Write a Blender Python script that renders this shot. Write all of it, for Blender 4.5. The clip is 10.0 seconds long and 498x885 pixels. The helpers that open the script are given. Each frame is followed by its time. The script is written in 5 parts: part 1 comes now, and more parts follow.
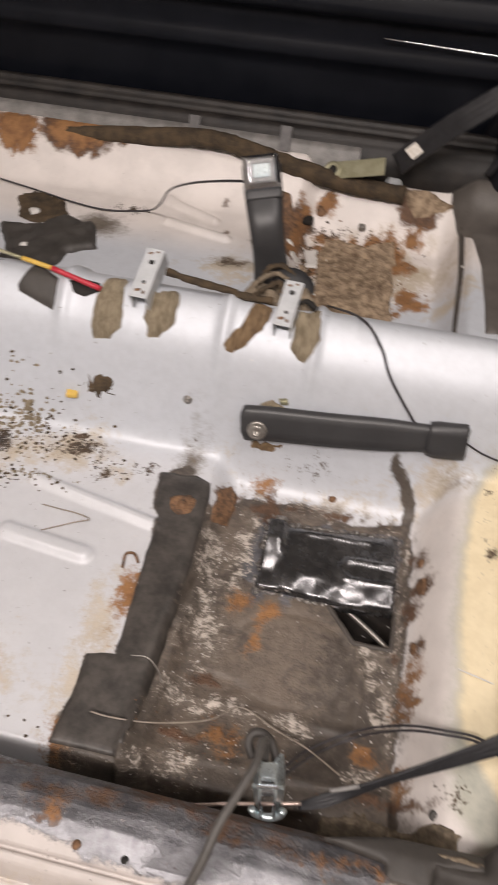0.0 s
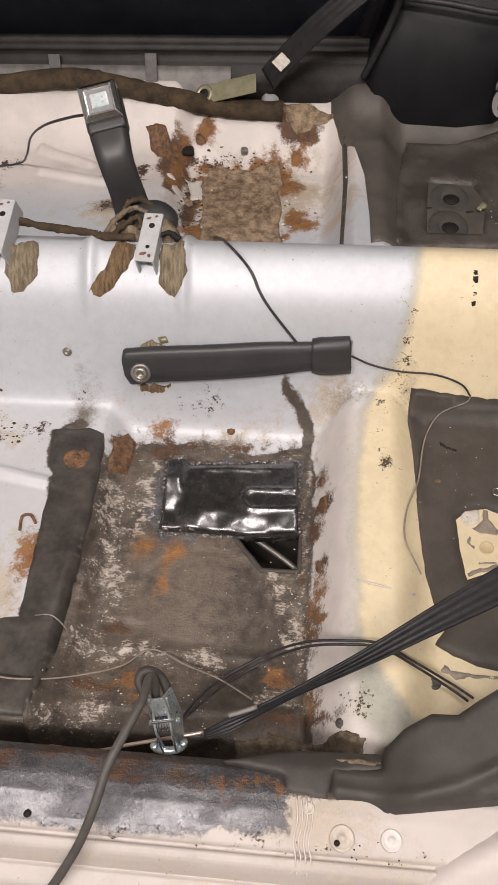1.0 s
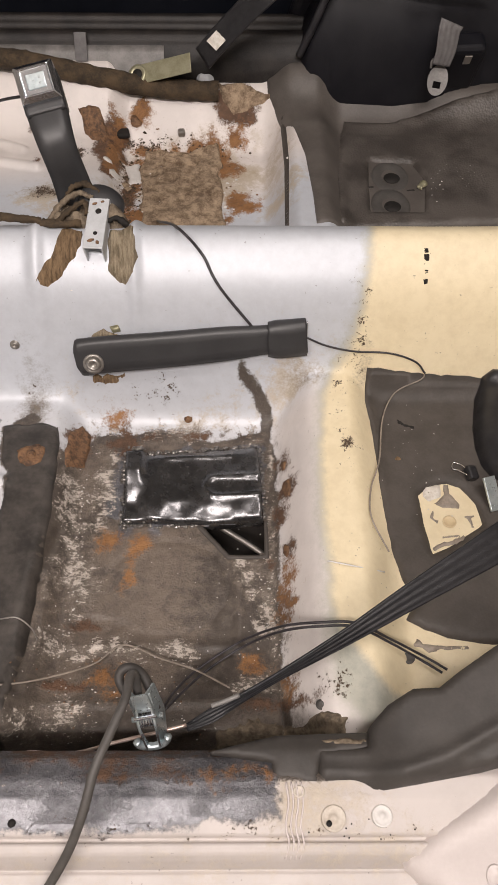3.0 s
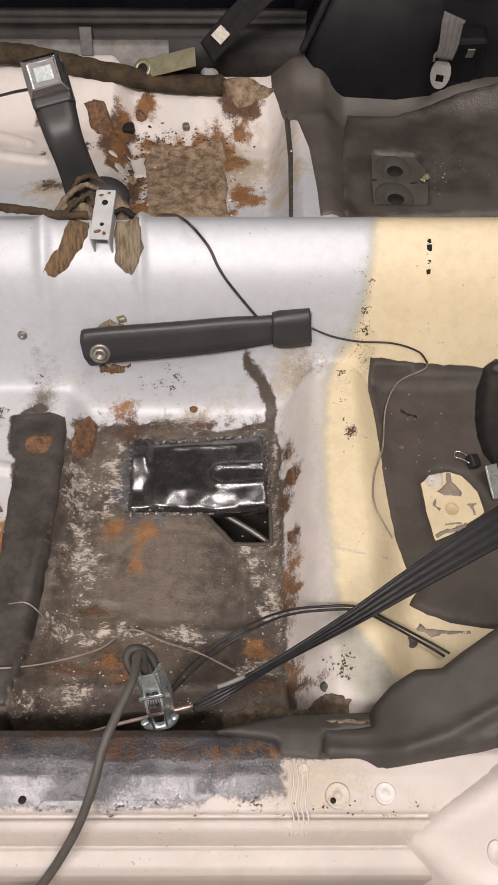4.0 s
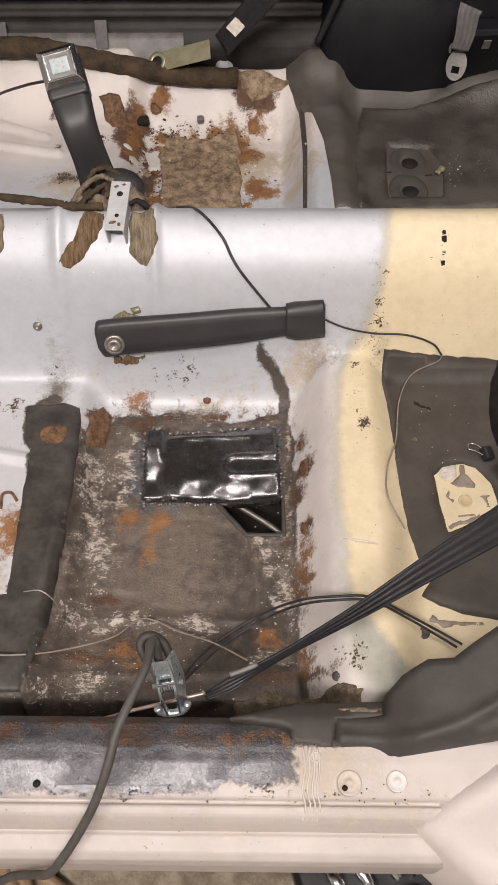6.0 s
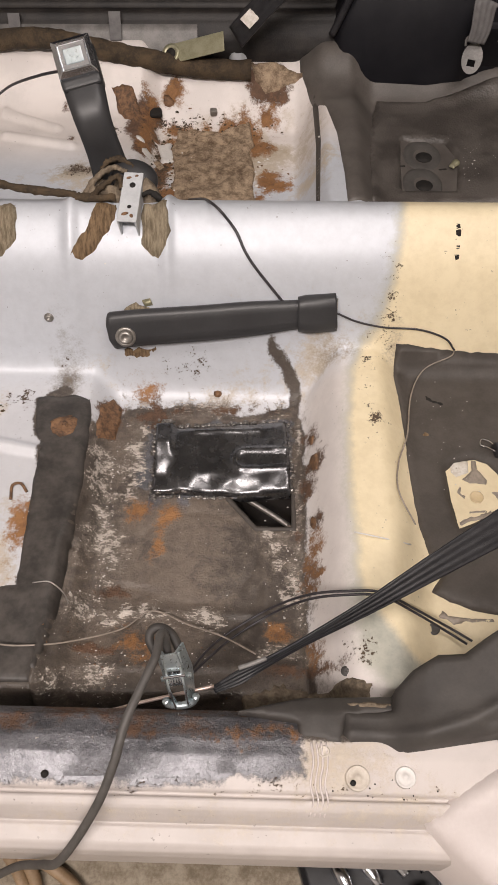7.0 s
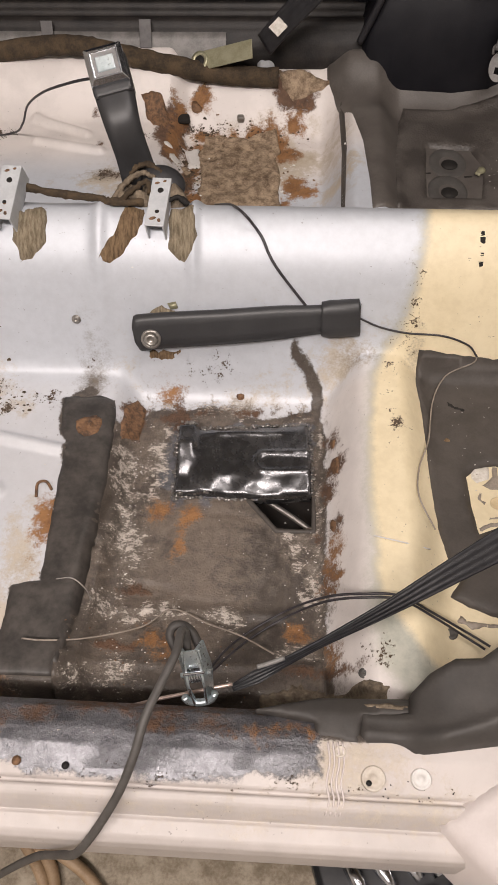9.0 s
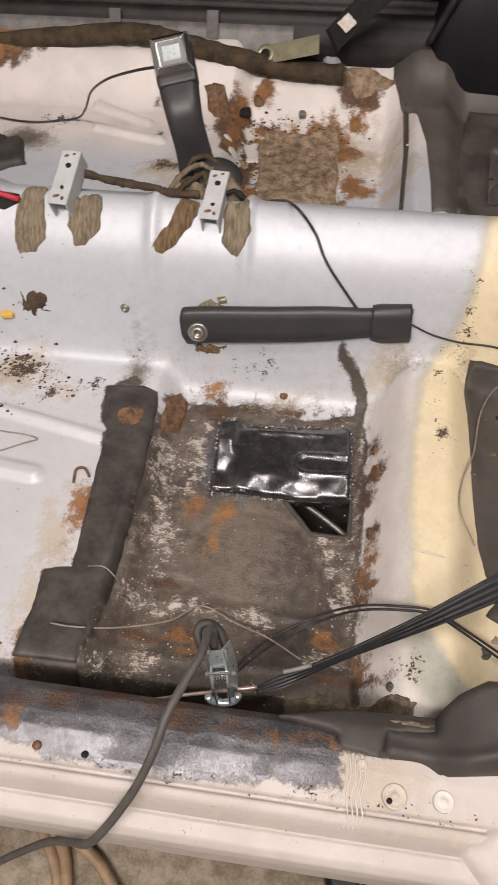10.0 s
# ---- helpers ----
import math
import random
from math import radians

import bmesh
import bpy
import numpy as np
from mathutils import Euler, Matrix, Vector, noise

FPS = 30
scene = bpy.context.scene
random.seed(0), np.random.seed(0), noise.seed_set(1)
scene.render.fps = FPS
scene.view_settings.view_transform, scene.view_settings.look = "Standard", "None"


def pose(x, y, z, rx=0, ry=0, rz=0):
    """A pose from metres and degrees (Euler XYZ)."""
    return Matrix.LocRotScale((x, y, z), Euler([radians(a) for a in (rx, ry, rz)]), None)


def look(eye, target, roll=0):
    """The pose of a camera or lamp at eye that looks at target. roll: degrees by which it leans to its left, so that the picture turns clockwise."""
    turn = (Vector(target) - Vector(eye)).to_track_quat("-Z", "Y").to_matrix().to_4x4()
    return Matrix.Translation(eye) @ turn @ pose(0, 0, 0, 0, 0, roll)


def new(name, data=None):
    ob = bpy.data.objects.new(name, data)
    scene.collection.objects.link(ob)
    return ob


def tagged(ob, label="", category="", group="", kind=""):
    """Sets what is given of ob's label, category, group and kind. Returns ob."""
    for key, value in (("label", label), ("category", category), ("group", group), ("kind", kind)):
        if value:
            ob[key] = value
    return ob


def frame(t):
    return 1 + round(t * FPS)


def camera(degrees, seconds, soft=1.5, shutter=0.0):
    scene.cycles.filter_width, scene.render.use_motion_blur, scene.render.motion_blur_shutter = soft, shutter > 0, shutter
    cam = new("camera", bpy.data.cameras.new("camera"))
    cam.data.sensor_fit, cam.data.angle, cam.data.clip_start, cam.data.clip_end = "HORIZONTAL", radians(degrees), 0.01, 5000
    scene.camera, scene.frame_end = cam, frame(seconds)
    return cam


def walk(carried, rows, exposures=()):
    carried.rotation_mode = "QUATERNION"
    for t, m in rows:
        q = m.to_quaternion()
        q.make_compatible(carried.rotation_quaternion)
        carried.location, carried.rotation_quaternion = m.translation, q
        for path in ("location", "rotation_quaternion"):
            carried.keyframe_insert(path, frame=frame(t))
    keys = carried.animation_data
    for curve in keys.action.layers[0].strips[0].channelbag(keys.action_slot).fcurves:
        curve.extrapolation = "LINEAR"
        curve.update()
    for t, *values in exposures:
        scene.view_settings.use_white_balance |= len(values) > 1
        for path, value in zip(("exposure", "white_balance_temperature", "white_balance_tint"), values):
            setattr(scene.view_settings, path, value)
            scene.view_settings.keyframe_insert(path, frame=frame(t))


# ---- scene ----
import functools

import mathutils

cam = camera(37.37, 10.0, shutter=0.5)
ROWS = [
    (0.0, -0.1279, -0.1085, 1.0109, 40.3, -1.791, 12.573),
    (0.5, -0.0142, -0.1008, 1.0091, 38.498, 1.406, 6.801),
    (1.0, 0.006, -0.0902, 0.9835, 36.258, 1.904, 4.933),
    (1.5, -0.0096, -0.0732, 0.9875, 35.849, 0.949, 2.24),
    (2.0, -0.0206, -0.068, 0.9795, 35.511, -0.091, 0.607),
    (3.5, -0.0336, -0.095, 0.9767, 34.875, -0.493, -0.317),
    (4.0, -0.0338, -0.1025, 0.9802, 34.818, -0.252, -0.151),
    (4.5, -0.0317, -0.1048, 0.9797, 34.8, -0.0, 0.0),
    (5.0, -0.0319, -0.1062, 0.9815, 34.825, 0.198, 0.142),
    (5.5, -0.0337, -0.1103, 0.9808, 34.75, 0.332, 0.31),
    (7.0, -0.0382, -0.1117, 0.9724, 34.246, 0.585, 1.479),
    (7.5, -0.0459, -0.1137, 0.9787, 34.285, 0.759, 1.894),
    (8.0, -0.0442, -0.1173, 0.9822, 34.407, 1.0, 2.2),
    (8.5, -0.0434, -0.1216, 0.9823, 34.547, 1.179, 2.441),
    (9.0, -0.0401, -0.1215, 0.9807, 34.642, 1.332, 3.177),
    (9.5, -0.0409, -0.1165, 0.9789, 34.592, 1.393, 4.54),
    (10.0, -0.0451, -0.111, 0.9736, 34.449, 1.531, 8.054),
]
walk(cam, [(t, pose(x, y, z, rx, ry, rz)) for t, x, y, z, rx, ry, rz in ROWS])

# ---- light ----
world = bpy.data.worlds.new("garage_world")
scene.world = world
world.use_nodes = True
world.node_tree.nodes["Background"].inputs[0].default_value = (0.75, 0.85, 1.0, 1)
world.node_tree.nodes["Background"].inputs[1].default_value = 0.02
LAMP = 1.66
scene.view_settings.exposure = 0.0


def lamp(name, at, target, sx, sy, watts, colour):
    data = bpy.data.lights.new(name, "AREA")
    data.shape, data.size, data.size_y, data.energy, data.color = "RECTANGLE", sx, sy, watts * LAMP, colour
    ob = new(name, data)
    ob.matrix_world = look(at, target)
    return ob


# Long tube along x, placed by the highlight on the tunnel.
lamp("unseen_ceiling_lamp", (-0.55, -1.40, 2.95), (-0.3, -0.2, 0), 2.4, 0.30, 63, (1.0, 0.895, 0.85))
# Added fill with no known source: brightens the yellow side and upward faces.
lamp("unseen_ceiling_lamp", (0.75, 0.10, 2.95), (0.5, 0.4, 0), 1.2, 0.26, 16, (1.0, 0.90, 0.86))

# ---- materials ----


def mat_new(name):
    m = bpy.data.materials.new(name)
    m.use_nodes = True
    nt = m.node_tree
    return m, nt, nt.nodes["Principled BSDF"]


def node(nt, kind, **kw):
    n = nt.nodes.new(kind)
    for k, v in kw.items():
        if k == "op":
            n.operation = v
        else:
            n.inputs[k].default_value = v
    return n


def math_node(nt, op, a, b):
    n = nt.nodes.new("ShaderNodeMath")
    n.operation = op
    for i, v in enumerate((a, b)):
        if isinstance(v, (int, float)):
            n.inputs[i].default_value = v
        else:
            nt.links.new(v, n.inputs[i])
    return n.outputs[0]


def noise_node(nt, scale, detail=4.0, rough=0.55, vec=None, stretch=None):
    n = nt.nodes.new("ShaderNodeTexNoise")
    n.inputs["Scale"].default_value, n.inputs["Detail"].default_value, n.inputs["Roughness"].default_value = scale, detail, rough
    if vec is None:
        vec = nt.nodes.new("ShaderNodeTexCoord").outputs["Object"]
    if stretch:
        mp = nt.nodes.new("ShaderNodeMapping")
        mp.inputs["Scale"].default_value = stretch
        nt.links.new(vec, mp.inputs[0])
        vec = mp.outputs[0]
    nt.links.new(vec, n.inputs["Vector"])
    return n.outputs[0]


def ramp(nt, value, a, b):
    n = nt.nodes.new("ShaderNodeMapRange")
    n.interpolation_type = "SMOOTHSTEP"
    n.inputs["From Min"].default_value, n.inputs["From Max"].default_value = a, b
    nt.links.new(value, n.inputs["Value"])
    return n.outputs["Result"]


def mix_colour(nt, fac, a, b):
    n = nt.nodes.new("ShaderNodeMix")
    n.data_type = "RGBA"
    for sock, v in ((n.inputs["Factor"], fac), (n.inputs[6], a), (n.inputs[7], b)):
        if isinstance(v, (int, float)):
            sock.default_value = v
        elif isinstance(v, tuple):
            sock.default_value = (*v, 1)
        else:
            nt.links.new(v, sock)
    return n.outputs[2]


def mix_value(nt, fac, a, b):
    n = nt.nodes.new("ShaderNodeMix")
    for sock, v in ((n.inputs[0], fac), (n.inputs[2], a), (n.inputs[3], b)):
        if isinstance(v, (int, float)):
            sock.default_value = v
        else:
            nt.links.new(v, sock)
    return n.outputs[0]


def material(name, c1, c2, rough=0.5, metal=0.0, scale=30.0, bump=0.1, fine=300.0, coat=0.0, stretch=None, bump_distance=0.002, spec=0.5):
    """A plain surface: two tones in large noise, fine grain in tone, roughness and relief."""
    m, nt, b = mat_new(name)
    n1, n2 = noise_node(nt, scale, 5, 0.6, stretch=stretch), noise_node(nt, fine, 3, 0.6, stretch=stretch)
    fac = ramp(nt, math_node(nt, "ADD", math_node(nt, "MULTIPLY", n1, 0.7), math_node(nt, "MULTIPLY", n2, 0.3)), 0.32, 0.68)
    nt.links.new(mix_colour(nt, fac, c1, c2), b.inputs["Base Color"])
    nt.links.new(mix_value(nt, n2, rough - 0.1, rough + 0.1), b.inputs["Roughness"])
    b.inputs["Metallic"].default_value, b.inputs["Coat Weight"].default_value = metal, coat
    b.inputs["Specular IOR Level"].default_value = spec
    if bump:
        bp = node(nt, "ShaderNodeBump", Strength=bump, Distance=bump_distance)
        nt.links.new(math_node(nt, "ADD", math_node(nt, "MULTIPLY", n1, 0.5), math_node(nt, "MULTIPLY", n2, 0.5)), bp.inputs["Height"])
        nt.links.new(bp.outputs[0], b.inputs["Normal"])
    return m


def layered(name, base1, base2, rough, layers):
    """Sheet metal with coats over it. Each coat has a field on the mesh that is above 0 inside its outline, in metres."""
    m, nt, b = mat_new(name)
    n1 = noise_node(nt, 9, 6, 0.65)
    n2 = noise_node(nt, 55, 8, 0.72)
    n3 = noise_node(nt, 300, 4, 0.6)
    n4 = noise_node(nt, 190, 6, 0.75, stretch=(0.5, 1.3, 1.0))
    n5 = noise_node(nt, 170, 2, 0.5)
    silver = nt.nodes.new("ShaderNodeAttribute")
    silver.attribute_name = "silver"
    sil = silver.outputs["Fac"]
    colour = mix_colour(nt, ramp(nt, n1, 0.38, 0.62), base1, tuple(0.88 * c for c in base1))
    colour = mix_colour(nt, sil, colour, mix_colour(nt, ramp(nt, n2, 0.3, 0.7), base2, tuple(0.92 * c for c in base2)))
    r = mix_value(nt, sil, rough, 0.50)
    metal = mix_value(nt, sil, 0.0, 0.20)
    height = math_node(nt, "MULTIPLY", n2, 0.12)
    for attr, edge, big, fine, c1, c2, rr, mm, thick in layers:
        a = nt.nodes.new("ShaderNodeAttribute")
        a.attribute_name = attr
        f = math_node(nt, "ADD", a.outputs["Fac"], math_node(nt, "MULTIPLY", math_node(nt, "SUBTRACT", n2, 0.5), big))
        f = math_node(nt, "ADD", f, math_node(nt, "MULTIPLY", math_node(nt, "SUBTRACT", n3, 0.5), fine))
        if attr == "worn":
            f = math_node(nt, "ADD", f, math_node(nt, "MULTIPLY", math_node(nt, "SUBTRACT", n4, 0.5), 0.16))
        f = ramp(nt, f, -edge, edge)
        tone = math_node(nt, "ADD", math_node(nt, "MULTIPLY", n2, 0.6), math_node(nt, "MULTIPLY", n1, 0.4))
        colour = mix_colour(nt, f, colour, mix_colour(nt, ramp(nt, tone, 0.36, 0.62), c1, c2))
        r = mix_value(nt, f, r, rr)
        metal = mix_value(nt, f, metal, mm)
        height = math_node(nt, "ADD", height, math_node(nt, "MULTIPLY", f, math_node(nt, "MULTIPLY", math_node(nt, "ADD", n3, n2), thick)))
    # scattered dirt pits over every coat
    pits = math_node(nt, "MULTIPLY", ramp(nt, n5, 0.71, 0.75), ramp(nt, n1, 0.42, 0.58))
    colour = mix_colour(nt, math_node(nt, "MULTIPLY", pits, 0.5), colour, (0.05, 0.036, 0.026))
    nt.links.new(colour, b.inputs["Base Color"])
    nt.links.new(math_node(nt, "ADD", r, math_node(nt, "MULTIPLY", math_node(nt, "SUBTRACT", n3, 0.5), 0.25)), b.inputs["Roughness"])
    nt.links.new(metal, b.inputs["Metallic"])
    bp = node(nt, "ShaderNodeBump", Strength=0.7, Distance=0.002)
    nt.links.new(height, bp.inputs["Height"])
    nt.links.new(bp.outputs[0], b.inputs["Normal"])
    return m


# field, edge, coarse and fine unevenness of the edge (m), two tones, roughness, metal, relief
COATS = [
    ("grime", 0.03, 0.16, 0.05, (0.42, 0.35, 0.26), (0.56, 0.50, 0.42), 0.6, 0.0, 0.2),
    ("overspray", 0.014, 0.03, 0.01, (0.34, 0.345, 0.30), (0.46, 0.455, 0.39), 0.5, 0.0, 0.0),
    ("yellow", 0.010, 0.012, 0.004, (0.72, 0.62, 0.42), (0.80, 0.70, 0.49), 0.5, 0.0, 0.05),
    ("smudge", 0.02, 0.06, 0.03, (0.09, 0.075, 0.06), (0.2, 0.17, 0.14), 0.6, 0.0, 0.1),
    ("dark", 0.002, 0.014, 0.006, (0.056, 0.046, 0.039), (0.106, 0.088, 0.073), 0.38, 0.0, 0.6),
    ("film", 0.025, 0.10, 0.03, (0.108, 0.086, 0.069), (0.182, 0.147, 0.118), 0.38, 0.0, 0.4),
    ("steel", 0.004, 0.03, 0.01, (0.070, 0.071, 0.078), (0.190, 0.190, 0.205), 0.34, 0.4, 0.2),
    ("scrape", 0.012, 0.10, 0.04, (0.13, 0.110, 0.090), (0.25, 0.215, 0.18), 0.5, 0.0, 0.3),
    ("worn", 0.003, 0.11, 0.05, (0.40, 0.35, 0.30), (0.66, 0.60, 0.54), 0.55, 0.0, 0.5),
    ("rust", 0.005, 0.035, 0.015, (0.070, 0.040, 0.026), (0.160, 0.090, 0.055), 0.8, 0.0, 0.8),
    ("orange", 0.010, 0.06, 0.03, (0.17, 0.080, 0.034), (0.33, 0.165, 0.066), 0.75, 0.0, 0.3),
    ("speck", 0.004, 0.11, 0.08, (0.030, 0.024, 0.020), (0.10, 0.065, 0.04), 0.6, 0.0, 0.6),
]
BODY = layered("body_paint", (0.77, 0.715, 0.68), (0.605, 0.635, 0.685), 0.45, COATS)
# Sill copy with a darker base: the lamps' falloff is evened out in colour.
BODY_DARKER = layered("darker_body_paint", (0.54, 0.495, 0.47), (0.605, 0.635, 0.685), 0.45, COATS)
FIELDS = ("silver", "grime", "overspray", "yellow", "smudge", "dark", "film", "steel", "scrape", "worn", "rust", "orange", "speck")

# ---- shape helpers ----


@functools.lru_cache(None)
def lattice_table(seed):
    return np.random.RandomState(seed).rand(256, 256)


def lattice(x, y, cell, seed):
    """Smooth value noise, 0 to 1, on arrays."""
    table = lattice_table(seed)
    u, v = np.asarray(x) / cell + 71.3, np.asarray(y) / cell + 37.7
    i, j = np.floor(u).astype(int), np.floor(v).astype(int)
    a, b = u - i, v - j
    a, b = a * a * (3 - 2 * a), b * b * (3 - 2 * b)
    p, q, i2, j2 = i % 256, j % 256, (i + 1) % 256, (j + 1) % 256
    return (table[p, q] * (1 - a) + table[i2, q] * a) * (1 - b) + (table[p, j2] * (1 - a) + table[i2, j2] * a) * b


def fbm(x, y, cell, seed, octaves=4):
    return sum(lattice(x, y, cell / 2 ** k, seed + k) * 0.5 ** k for k in range(octaves)) / sum(0.5 ** k for k in range(octaves))


def oval(x, y, cx, cy, rx, ry=None, turn=0.0):
    """Metres inside an ellipse."""
    ry = ry or rx
    c, s = math.cos(radians(turn)), math.sin(radians(turn))
    u, v = ((x - cx) * c + (y - cy) * s) / rx, (-(x - cx) * s + (y - cy) * c) / ry
    return (1 - np.hypot(u, v)) * min(rx, ry)


def stroke(x, y, ax, ay, bx, by, r):
    """Metres inside a stroke from a to b of half-width r."""
    d = (bx - ax) ** 2 + (by - ay) ** 2
    t = np.clip(((x - ax) * (bx - ax) + (y - ay) * (by - ay)) / d, 0, 1)
    return r - np.hypot(x - ax - t * (bx - ax), y - ay - t * (by - ay))


def outline(x, y, pts):
    """Metres inside a polygon."""
    x, y = np.asarray(x, float), np.asarray(y, float)
    inside, best = np.zeros(x.shape, bool), np.full(x.shape, 9.0)
    for (ax, ay), (bx, by) in zip(pts, pts[1:] + pts[:1]):
        t = np.clip(((x - ax) * (bx - ax) + (y - ay) * (by - ay)) / ((bx - ax) ** 2 + (by - ay) ** 2 + 1e-12), 0, 1)
        best = np.minimum(best, np.hypot(x - ax - t * (bx - ax), y - ay - t * (by - ay)))
        if ay != by:
            inside ^= ((ay > y) != (by > y)) & (x < (bx - ax) * (y - ay) / (by - ay) + ax)
    return np.where(inside, best, -best)


def sst(a,b,v):
    t=np.clip((v-a)/(b-a),0,1); return t*t*(3-2*t)
TY=np.array([.595,.64,.665,.69,.718,.755,.79,.81,.832,.86,.89,.93,.985])
TZ=np.array([-.02,.012,.062,.13,.205,.25,.268,.262,.246,.215,.14,.05,-.02])
def tunnel(y):
    # smooth curve through the section
    d=np.gradient(TZ,TY)
    i=np.clip(np.searchsorted(TY,y)-1,0,len(TY)-2)
    h=TY[i+1]-TY[i]; s=np.clip((y-TY[i])/h,0,1)
    return (2*s**3-3*s*s+1)*TZ[i]+(s**3-2*s*s+s)*h*d[i]+(3*s*s-2*s**3)*TZ[i+1]+(s**3-s*s)*h*d[i+1]
def H(x,y):
    x=np.asarray(x,float);y=np.asarray(y,float)
    left=.045*(1-sst(-.325,-.275,x))
    ridge=.092*sst(.008,.082,x)*(1-.6*sst(1.36,1.46,y))
    right=-.047*sst(.125,.19,x)
    z=left+ridge+right
    z=np.where((x>-.325)&(x<.02)&(y<.3), z+.03*(1-sst(.15,.26,y)), z)
    t=tunnel(y)
    k=.03
    hh=np.clip(.5+.5*(t-z)/k,0,1)
    z=z*(1-hh)+t*hh+k*hh*(1-hh)
    # far side rises to its sill
    z=z+.10*sst(1.37,1.50,y)
    # dips into the channel beside the near sill
    z=z-.085*(1-sst(.108,.148,y))*(1-sst(.02,.10,x))
    return z


def ground_z(x, y):
    return float(H(np.array(x), np.array(y)))


def mesh_object(name, verts, faces, mat, smooth=True):
    me = bpy.data.meshes.new(name)
    me.from_pydata([tuple(v) for v in verts], [], faces)
    me.materials.append(mat)
    if smooth:
        me.polygons.foreach_set("use_smooth", [True] * len(me.polygons))
    me.update()
    return new(name, me)


def under(ob, parent, label=""):
    ob.parent = parent
    return tagged(ob, label) if label else ob


def sheet(name, X, Y, Z, mat, fields=None, skip=None):
    """A grid of metal with its paint fields."""
    n, m = X.shape
    idx = np.arange(n * m).reshape(n, m)
    quads = np.stack([idx[:-1, :-1], idx[1:, :-1], idx[1:, 1:], idx[:-1, 1:]], -1).reshape(-1, 4)
    if skip is not None:
        cx = (X[:-1, :-1] + X[1:, 1:]) / 2
        cy = (Y[:-1, :-1] + Y[1:, 1:]) / 2
        quads = quads[~skip(cx, cy).ravel()]
    me = bpy.data.meshes.new(name)
    me.vertices.add(n * m)
    me.vertices.foreach_set("co", np.stack([X, Y, Z], -1).astype(np.float32).ravel())
    me.loops.add(quads.size)
    me.loops.foreach_set("vertex_index", quads.astype(np.int32).ravel())
    me.polygons.add(len(quads))
    me.polygons.foreach_set("loop_start", np.arange(0, quads.size, 4, dtype=np.int32))
    me.update(calc_edges=True)
    me.validate()
    me.polygons.foreach_set("use_smooth", [True] * len(me.polygons))
    me.materials.append(mat)
    if fields:
        values = fields(X, Y)
        for key in FIELDS:
            a = me.attributes.new(key, "FLOAT", "POINT")
            v = values.get(key)
            v = np.full(X.shape, 0.0 if key == "silver" else -9.0) if v is None else v
            a.data.foreach_set("value", v.astype(np.float32).ravel())
    return new(name, me)


def smooth_path(pts, n=8):
    """Points along a smooth curve through pts."""
    p = [Vector(q) for q in pts]
    p = [2 * p[0] - p[1]] + p + [2 * p[-1] - p[-2]]
    out = []
    for a, b, c, d in zip(p, p[1:], p[2:], p[3:]):
        for k in range(n):
            t = k / n
            out.append(0.5 * (2 * b + (c - a) * t + (2 * a - 5 * b + 4 * c - d) * t * t + (3 * b - a - 3 * c + d) * t ** 3))
    out.append(p[-2])
    return out


def tube(name, pts, r, mat, n=8, sides=8, lump=0.0, seed=1):
    path = smooth_path(pts, n)
    rng = random.Random(seed)
    verts, faces = [], []
    up = Vector((0.13, 0.21, 1)).normalized()
    for i, p in enumerate(path):
        d = (path[min(i + 1, len(path) - 1)] - path[max(i - 1, 0)]).normalized()
        u = d.cross(up).normalized()
        up = u.cross(d).normalized()
        for k in range(sides):
            a = 2 * math.pi * k / sides
            q = r * (1 + lump * rng.uniform(-1, 1))
            verts.append(p + q * (math.cos(a) * u + math.sin(a) * up))
    for i in range(len(path) - 1):
        for k in range(sides):
            a, b = i * sides + k, i * sides + (k + 1) % sides
            faces.append((a, b, b + sides, a + sides))
    faces += [tuple(range(sides))[::-1], tuple(range(len(verts) - sides, len(verts)))]
    return mesh_object(name, verts, faces, mat)


def ribbon(name, pts, sides_v, width, thick, mat, n=8, ridges=0):
    """A flat strap along pts, its width along the vectors sides_v, with soft edges and woven ridges."""
    path, side = smooth_path(pts, n), [v.normalized() for v in smooth_path(sides_v, n)]
    prof = []
    m = 30 if ridges else 6
    for k in range(m + 1):
        u = -1 + 2 * k / m
        edge = min(1, (1 - abs(u)) * 8) ** 0.5
        prof.append((u, 0.35 + 0.65 * edge + (0.16 * math.cos(u * math.pi * ridges) if ridges else 0)))
    ring = [(u, h) for u, h in prof] + [(u, -h) for u, h in reversed(prof)]
    verts, faces = [], []
    for i, p in enumerate(path):
        d = (path[min(i + 1, len(path) - 1)] - path[max(i - 1, 0)]).normalized()
        s = (side[i] - d * side[i].dot(d)).normalized()
        nrm = s.cross(d)
        w = width(i / (len(path) - 1)) if callable(width) else width
        for u, h in ring:
            verts.append(p + s * (u * w / 2) + nrm * (h * thick / 2))
    k = len(ring)
    for i in range(len(path) - 1):
        for j in range(k):
            a, b = i * k + j, i * k + (j + 1) % k
            faces.append((a, b, b + k, a + k))
    faces += [tuple(range(k))[::-1], tuple(range(len(verts) - k, len(verts)))]
    return mesh_object(name, verts, faces, mat)


def resample(pts, step):
    out = []
    for (ax, ay), (bx, by) in zip(pts, pts[1:] + pts[:1]):
        k = max(1, round(math.hypot(bx - ax, by - ay) / step))
        out += [(ax + (bx - ax) * i / k, ay + (by - ay) * i / k) for i in range(k)]
    return out


def wobble(pts, amount, cell, seed):
    return [(x + amount * (2 * float(fbm(x, y, cell, seed)) - 1), y + amount * (2 * float(fbm(x, y, cell, seed + 50)) - 1)) for x, y in pts]


